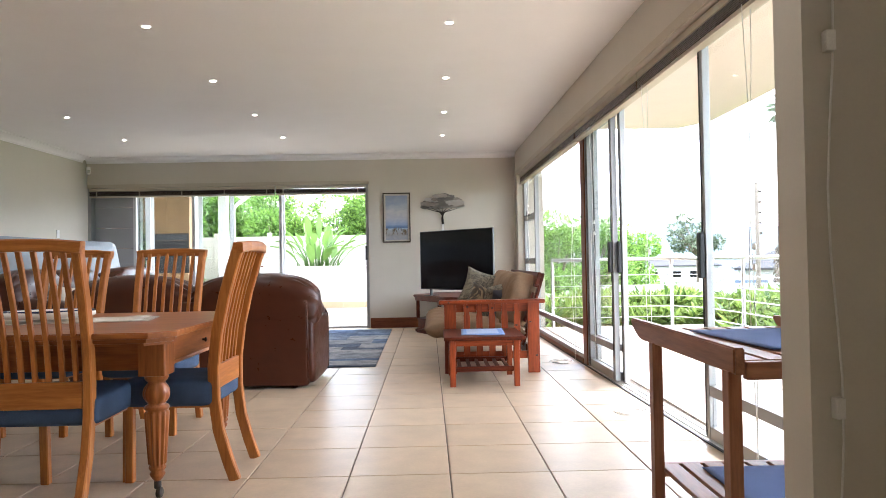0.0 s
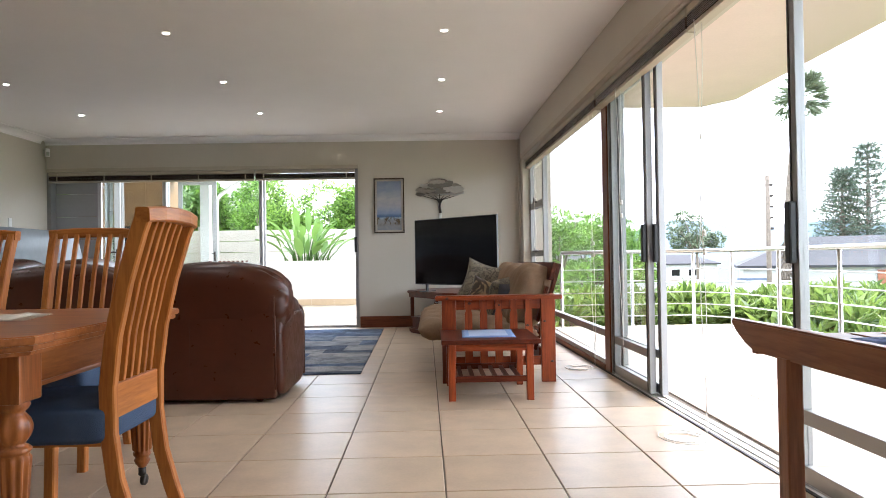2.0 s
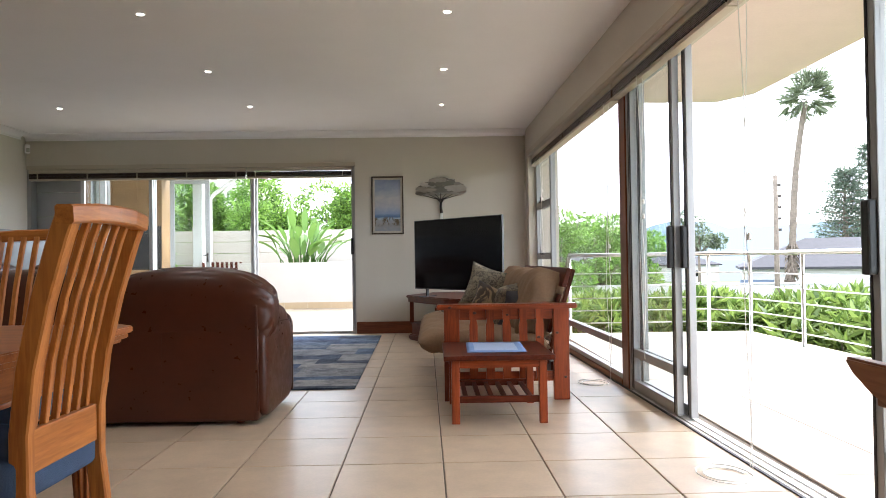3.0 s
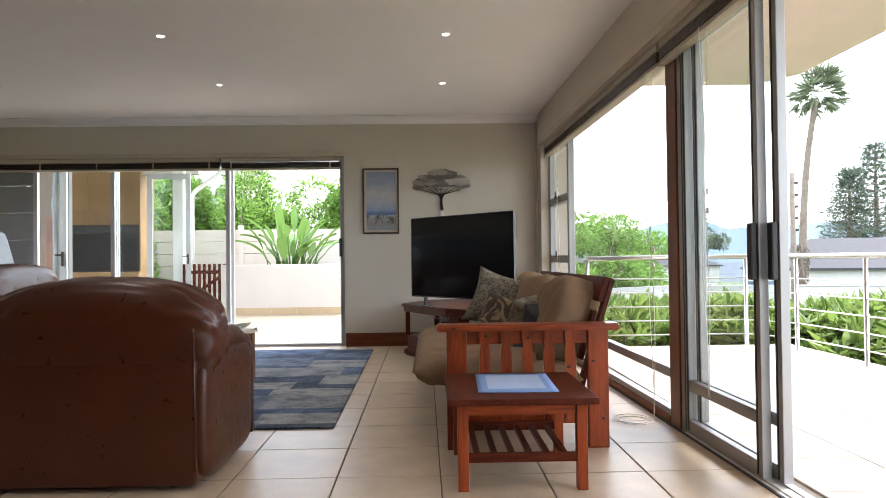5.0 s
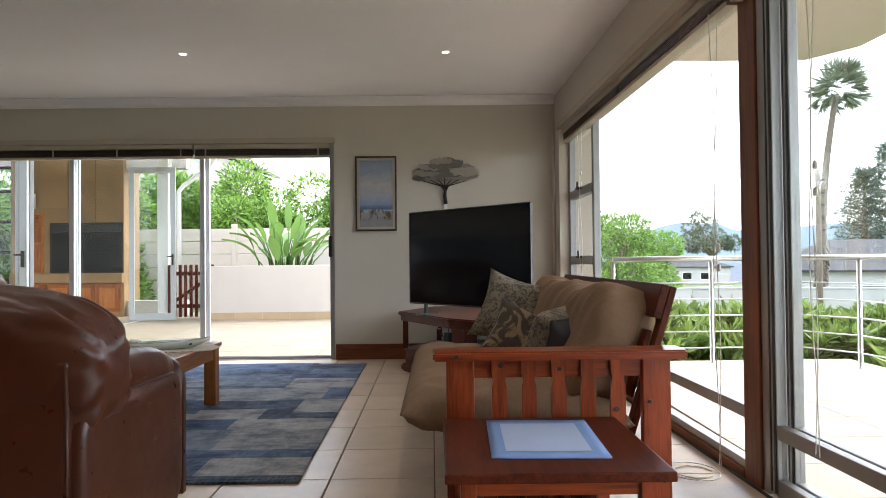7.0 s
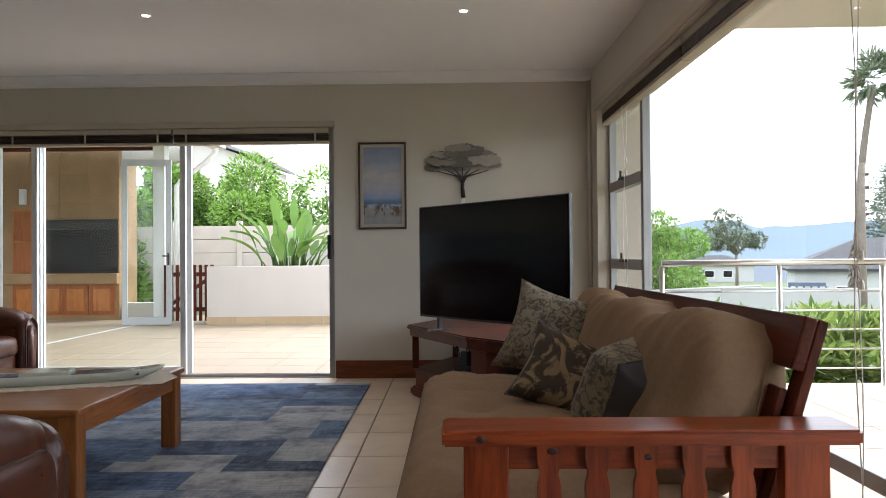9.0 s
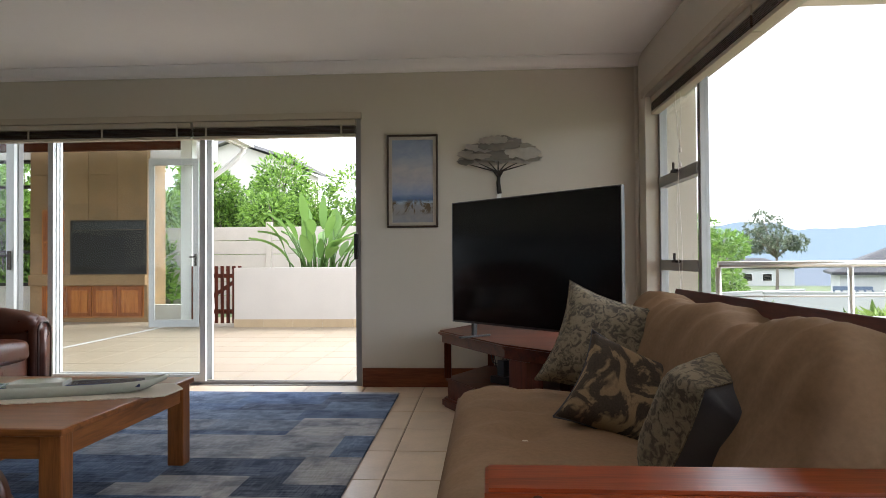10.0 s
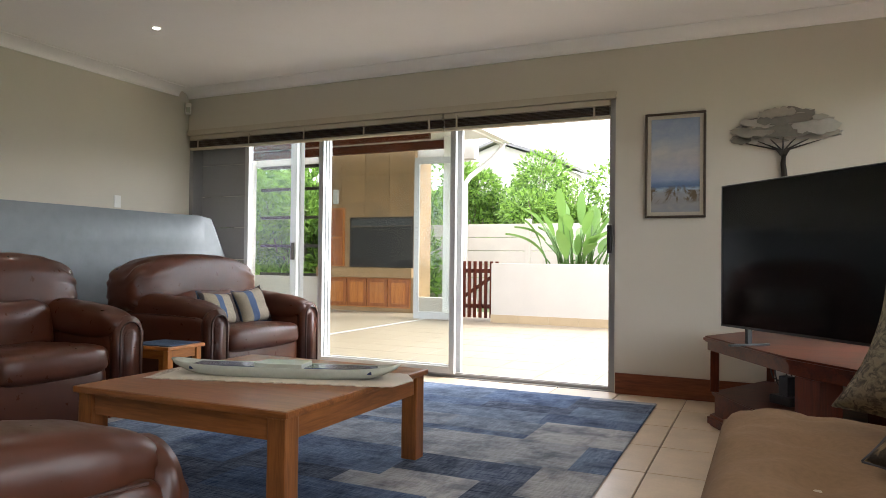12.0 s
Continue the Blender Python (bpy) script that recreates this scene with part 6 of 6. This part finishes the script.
for x, y, w, n_, z1 in ((-7.6, 22.4, 1.2, 19, 3.7), (-6.0, 22.2, 1.2, 20, 3.7), (-4.4, 21.8, 1.2, 20, 3.0), (-2.8, 22.1, 1.2, 19, 3.1), (-1.2, 21.8, 1.2, 16, 3.0), (0.6, 22.3, 1.2, 14, 3.1), (-5.2, 24.5, 1.4, 12, 3.3)):
    tree("hedge_tree", "bright green bushy tree behind the fence", x, y, 4, 1.2, [((c[0], c[1], c[2] + 2.4), r) for c, r in lumps_for(n_, w, 0.6, z1, 0.62)], LEAF1, 760, 0.125, 0.42, seed=int(abs(x) * 100), trunk_r=0.1)
tree("cypress_tree", "dark slender conifer behind the hedge", -2.1, 27, 5, 2, [((0, 0, 2.4 + 4.0 + q * 0.45), 0.75 - 0.12 * q) for q in range(5)], LEAF2, 400, 0.16, 0.3, seed=31, trunk_r=0.15)
tree("feathery_tree", "tall feathery tree with grey-green foliage", 0.0, 26, 6, 4, [((c[0], c[1], c[2] + 2.4), r) for c, r in lumps_for(12, 1.8, 2.6, 4.6, 0.6)], LEAF3, 260, 0.26, 0.25, seed=33, trunk_r=0.18)
gh = thing("gabled_house", "white gabled house with a grey roof behind trees", "house", pose(-13.7, 45, -0.9, 0, 0, 0))
bm = prism(fresh(), [(-3.0, 0), (3.0, 0), (3.0, 7.3), (0, 8.4), (-3.0, 7.3)], -3.5, 3.5, Matrix(((1, 0, 0, 0), (0, 0, -1, 0), (0, 1, 0, 0), (0, 0, 0, 1))))
part("wall", bm, PLASTER, gh)
for s in (-1, 1):
    part("roof", box(fresh(), -0.1, 3.6, -3.9, 3.9, 0, 0.16, 0, 1, Matrix.Translation((0, 0, 8.45)) @ (pose(0, 0, 0, 0, 18.4, 0) if s > 0 else pose(0, 0, 0, 0, 180 - 18.4, 0) @ Matrix.Translation((0, 0, -0.16)))), plain("grey_roof_sheet", (0.22, 0.21, 0.21), 0.7), gh)
part("chimney", boxes((1.9, 2.6, -0.4, 0.4, 7.2, 8.6)), CONCRETE, gh)

# ---- braai room ----
solid("wall_braai_back", boxes((-8.38, -6.18, 17.2, 17.9, 0, 3.4)), SAND, "sandstone clad barbecue wall", "wall", "structure")
solid("wall_braai_rear", boxes((-10.2, -8.38, 17.3, 17.5, 0, 0.65), (-10.2, -8.38, 17.3, 17.5, 2.98, 3.3), (-6.18, -5.0, 17.3, 17.5, 0, 0.3), (-6.18, -5.0, 17.3, 17.5, 2.9, 3.3)), PLASTER, "plastered rear wall of the covered patio", "wall", "structure")
solid("wall_braai_side", boxes((-10.2, -10.0, NY + 0.25, 17.2, 0, 0.75), (-10.2, -10.0, NY + 0.25, 17.2, 2.25, 3.2), (-10.2, -10.0, NY + 0.25, 11.9, 0.75, 2.25), (-10.2, -10.0, 16.6, 17.2, 0.75, 2.25)), PLASTER,
      "plastered side wall of the covered patio", "wall", "structure")
bw = thing("window_3", "dark-framed side window of the covered patio", "window", pose(0, 0, 0), kind="structure")
part("window_frame", boxes((-10.14, -10.06, 11.9, 16.6, 0.75, 0.82), (-10.14, -10.06, 11.9, 16.6, 2.18, 2.25), *[(-10.14, -10.06, y, y + 0.06, 0.82, 2.18) for y in (11.9, 13.4, 14.95, 16.54)], *[(-10.13, -10.07, y, y + 1.44, z, z + 0.05) for y in (11.96, 13.46, 15.01) for z in (1.25, 1.7)],
                           *[(-10.0, -8.38, 17.35, 17.43, z, z + 0.06) for z in (0.65, 1.25, 1.85, 2.45, 2.92)]), DKMETAL, bw)
solid("roof_braai", boxes((-10.2, -4.35, NY + 0.25, 17.0, 3.2, 3.3)), WHITE, "white boarded ceiling of the covered patio", "roof", "structure")
for q in range(6):
    y = 11.8 + q * 1.0
    solid("ceiling_beam", boxes((-10.0, -5.2, y, y + 0.08, 3.04, 3.19)), DARK["x"], "dark timber ceiling beam in the covered patio", "beam", "structure")
for q in range(8):
    tree("hedge_tree", "leafy green tree outside the covered patio", -13.5 - (q % 2), 10.5 + q * 1.2, 3, 1.0, [((c[0], c[1], c[2] + 2.0), r) for c, r in lumps_for(26, 1.0, -0.6, 3.8, 0.75)], LEAF1, 360, 0.2, 0.4, seed=200 + q, trunk_r=0.08)
for q in range(5):
    tree("hedge_tree", "leafy green tree behind the covered patio", -8.4 - q * 1.4, 20.6 + 0.3 * (q % 2), 3, 1.0, [((c[0], c[1], c[2] + 2.0), r) for c, r in lumps_for(26, 1.0, -0.4, 3.8, 0.75)], LEAF1, 520, 0.2, 0.4, seed=240 + q, trunk_r=0.08)
br_ = thing("braai_fireplace", "built-in steel barbecue fireplace with closed front", "fireplace", pose(-6.90, 17.2, 0))
part("front_plate", boxes((-0.71, 0.71, -0.034, -0.014, 0.86, 0.885), (-0.71, 0.71, -0.034, -0.014, 1.80, 1.84), (-0.71, -0.67, -0.034, -0.014, 0.885, 1.80), (0.67, 0.71, -0.034, -0.014, 0.885, 1.80), bev=0.004), DKMETAL, br_)
part("shutter", boxes((-0.67, 0.67, -0.03, -0.014, 0.885, 1.66), bev=0.003), plain("steel_shutter", (0.022, 0.019, 0.017), 0.35, 0.0, grain=25, var=0.3, bumps=0.08, spec=0.2), br_, "brushed steel shutter door")
# flat black strip stands for the dark slot above the shutter
part("soot_gap", boxes((-0.67, 0.67, -0.024, -0.014, 1.665, 1.80)), BLACK, br_)
part("ledge", boxes((-1.46, 0.72, -0.10, -0.013, 0.66, 0.85), bev=0.012), SAND, br_, "sandstone ledge")
cu = thing("braai_cabinet", "orange varnished cabinet doors below the barbecue ledge", "cabinet", pose(-6.90, 17.2, 0))
part("body", boxes((-1.24, 0.66, -0.03, -0.013, 0.08, 0.655)), PINE["x"], cu)
for q in range(4):
    x = -1.22 + q * 0.47
    dr_ = part("cabinet_door", boxes((x, x + 0.45, -0.05, -0.03, 0.10, 0.64), bev=0.005), TABLEW["z"], cu)
    part("door_panel", boxes((x + 0.07, x + 0.38, -0.06, -0.05, 0.17, 0.57), bev=0.008), PINE["z"], dr_)
part("kickplate", boxes((-1.46, 0.72, -0.025, -0.013, 0.0, 0.08)), SAND, cu)
cu2 = thing("wall_cabinet", "narrow orange varnished wall cabinet", "cabinet", pose(-7.935, 17.2, 0))
part("body", boxes((-0.2, 0.2, -0.04, -0.013, 0.87, 2.03)), PINE["z"], cu2)
for z in (0.89, 1.46):
    part("cabinet_door", boxes((-0.17, 0.17, -0.06, -0.04, z, z + 0.54), bev=0.006), TABLEW["z"], cu2)
lt = thing("wall_light", "small white outdoor wall light", "light", pose(-7.93, 17.185, 2.26))
part("housing", boxes((-0.05, 0.05, -0.08, 0.0, -0.14, 0.14), bev=0.01), ALUW, lt)


FOLDM = plain("grey_door_frame", (0.40, 0.405, 0.40), 0.45, 0.2, grain=200, var=0.04, bumps=0.02)


def fold_leaf(m, label):
    ob = thing("folding_door", label, "door", m, "folding patio doors")
    part("leaf_frame", boxes((0, 0.09, -0.022, 0.022, 0.02, 2.75), (0.71, 0.80, -0.022, 0.022, 0.02, 2.75), (0.09, 0.71, -0.022, 0.022, 0.02, 0.14), (0.09, 0.71, -0.022, 0.022, 2.64, 2.75), bev=0.004), FOLDM, ob)
    p = part("pane", boxes((0.09, 0.71, -0.003, 0.003, 0.14, 2.64)), GLASS, ob)
    p.visible_shadow = False
    part("door_handle", boxes((0.74, 0.77, -0.05, -0.022, 1.0, 1.2), (0.66, 0.76, -0.06, -0.05, 1.14, 1.165), bev=0.004), DKMETAL, ob)
    return ob


fold_leaf(pose(-5.53, 15.95, 0, 0, 0, 6), "aluminium framed folding glass door, open")
fold_leaf(pose(-5.86, 12.12, 0, 0, 0, -2), "aluminium folding glass door standing open")
for q in range(2):
    fold_leaf(pose(-5.13 + 0.07 * q, 12.18, 0, 0, 0, 128), "aluminium folding glass door stacked open")
solid("trim_patio_post", boxes((-5.25, -5.05, 16.5, 16.7, 0, 3.2)), WHITE, "white plastered post of the covered patio", "post", "structure")
solid("trim_fascia", boxes((-4.35, -4.27, NY + 0.25, 17.0, 3.05, 3.3), (-4.27, -4.15, NY + 0.25, 17.0, 3.08, 3.22)), WHITE, "white fascia and gutter of the patio roof", "gutter", "structure")
dp = thing("downpipe", "white gutter downpipe at the roof corner", "pipe", pose(-4.28, 16.9, 0))
part("pipe", tube(fresh(), [(0, 0, 3.14), (-0.02, 0, 3.0), (-0.2, 0, 2.82), (-0.62, 0, 2.52), (-0.72, 0, 2.4), (-0.72, 0, 0.0)], 0.045, 10), WHITE, dp, "", True)
solid("trim_door_track", boxes((-5.43, -5.37, 12.2, 16.1, 0.001, 0.006)), ALUW, "aluminium floor track of the folding doors", "track", "structure")
gp = thing("door_3", "grey boarded shutter panel behind the glass", "shutter", pose(0, 0, 0), kind="structure")
for q in range(7):
    part("board", boxes((-5.56, -4.88, NY + 0.17, NY + 0.2, 0.01 + q * 0.33, 0.335 + q * 0.33), bev=0.004), GREYW, gp)

# ---- tiles ----
def tile_field(floor_name, px_, py_, x_lines, y_lines, gap, near, material, m, z=0.0, limit=None):
    """Tiles between the given lines; those inside near(x, y) are pieces of their own, the rest one mesh."""
    parent = bpy.data.objects[floor_name]
    me = mesh_of("tile", box(fresh(), -px_ / 2 + gap, px_ / 2 - gap, -py_ / 2 + gap, py_ / 2 - gap, -0.011, 0.0, 0.0025, 1), material)
    rest = fresh()
    rng = random.Random(3)
    for i in x_lines:
        for j in y_lines:
            c = m @ Vector(((i + 0.5) * px_, (j + 0.5) * py_, z))
            if limit and not limit(c):
                continue
            if near(c):
                ob = new("tile", me)
                ob.parent = parent
                ob.matrix_basis = Matrix.Translation(c + Vector((0, 0, rng.uniform(-0.0008, 0.0)))) @ m.to_3x3().to_4x4()
            else:
                box(rest, -px_ / 2 + gap, px_ / 2 - gap, -py_ / 2 + gap, py_ / 2 - gap, -0.011, 0.0, 0, 1, Matrix.Translation(c) @ m.to_3x3().to_4x4())
    if len(rest.verts):
        ob = part("tiles", rest, material, parent)
        tagged(ob, kind="stuff")


tile_field("floor", 0.493, 0.513, range(-12, 4), range(-13, 17), 0.0034, lambda c: c.x > -3.3 and c.y > 0.8, TILE, pose(-0.047, 3.28, 0, 0, 0, 0.5), limit=lambda c: WX - 0.2 < c.x < 1.45 and c.y < NY + 0.1)
tile_field("balcony_slab", 0.5, 0.5, range(0, 5), range(0, 21), 0.003, lambda c: c.y > 2.5, DECK, pose(1.57, 0.02, 0))
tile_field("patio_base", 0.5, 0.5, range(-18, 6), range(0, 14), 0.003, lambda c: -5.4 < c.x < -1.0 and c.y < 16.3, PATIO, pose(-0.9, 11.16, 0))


def wall_tiles(parent_name, x0, x1, y, z0, z1, w, h, material):
    parent = bpy.data.objects[parent_name]
    nx, nz = round((x1 - x0) / w), round((z1 - z0) / h)
    w, h = (x1 - x0) / nx, (z1 - z0) / nz
    me = mesh_of("wall_tile", boxes((0.003, w - 0.003, -0.012, 0.0, 0.003, h - 0.003)), material)
    for i in range(nx):
        for j in range(nz):
            ob = new("wall_tile", me)
            ob.parent = parent
            ob.location = (x0 + i * w, y, z0 + j * h)


wall_tiles("wall_braai_back", -8.38, -6.18, 17.2, 0.0, 3.2, 0.55, 0.53, SAND)
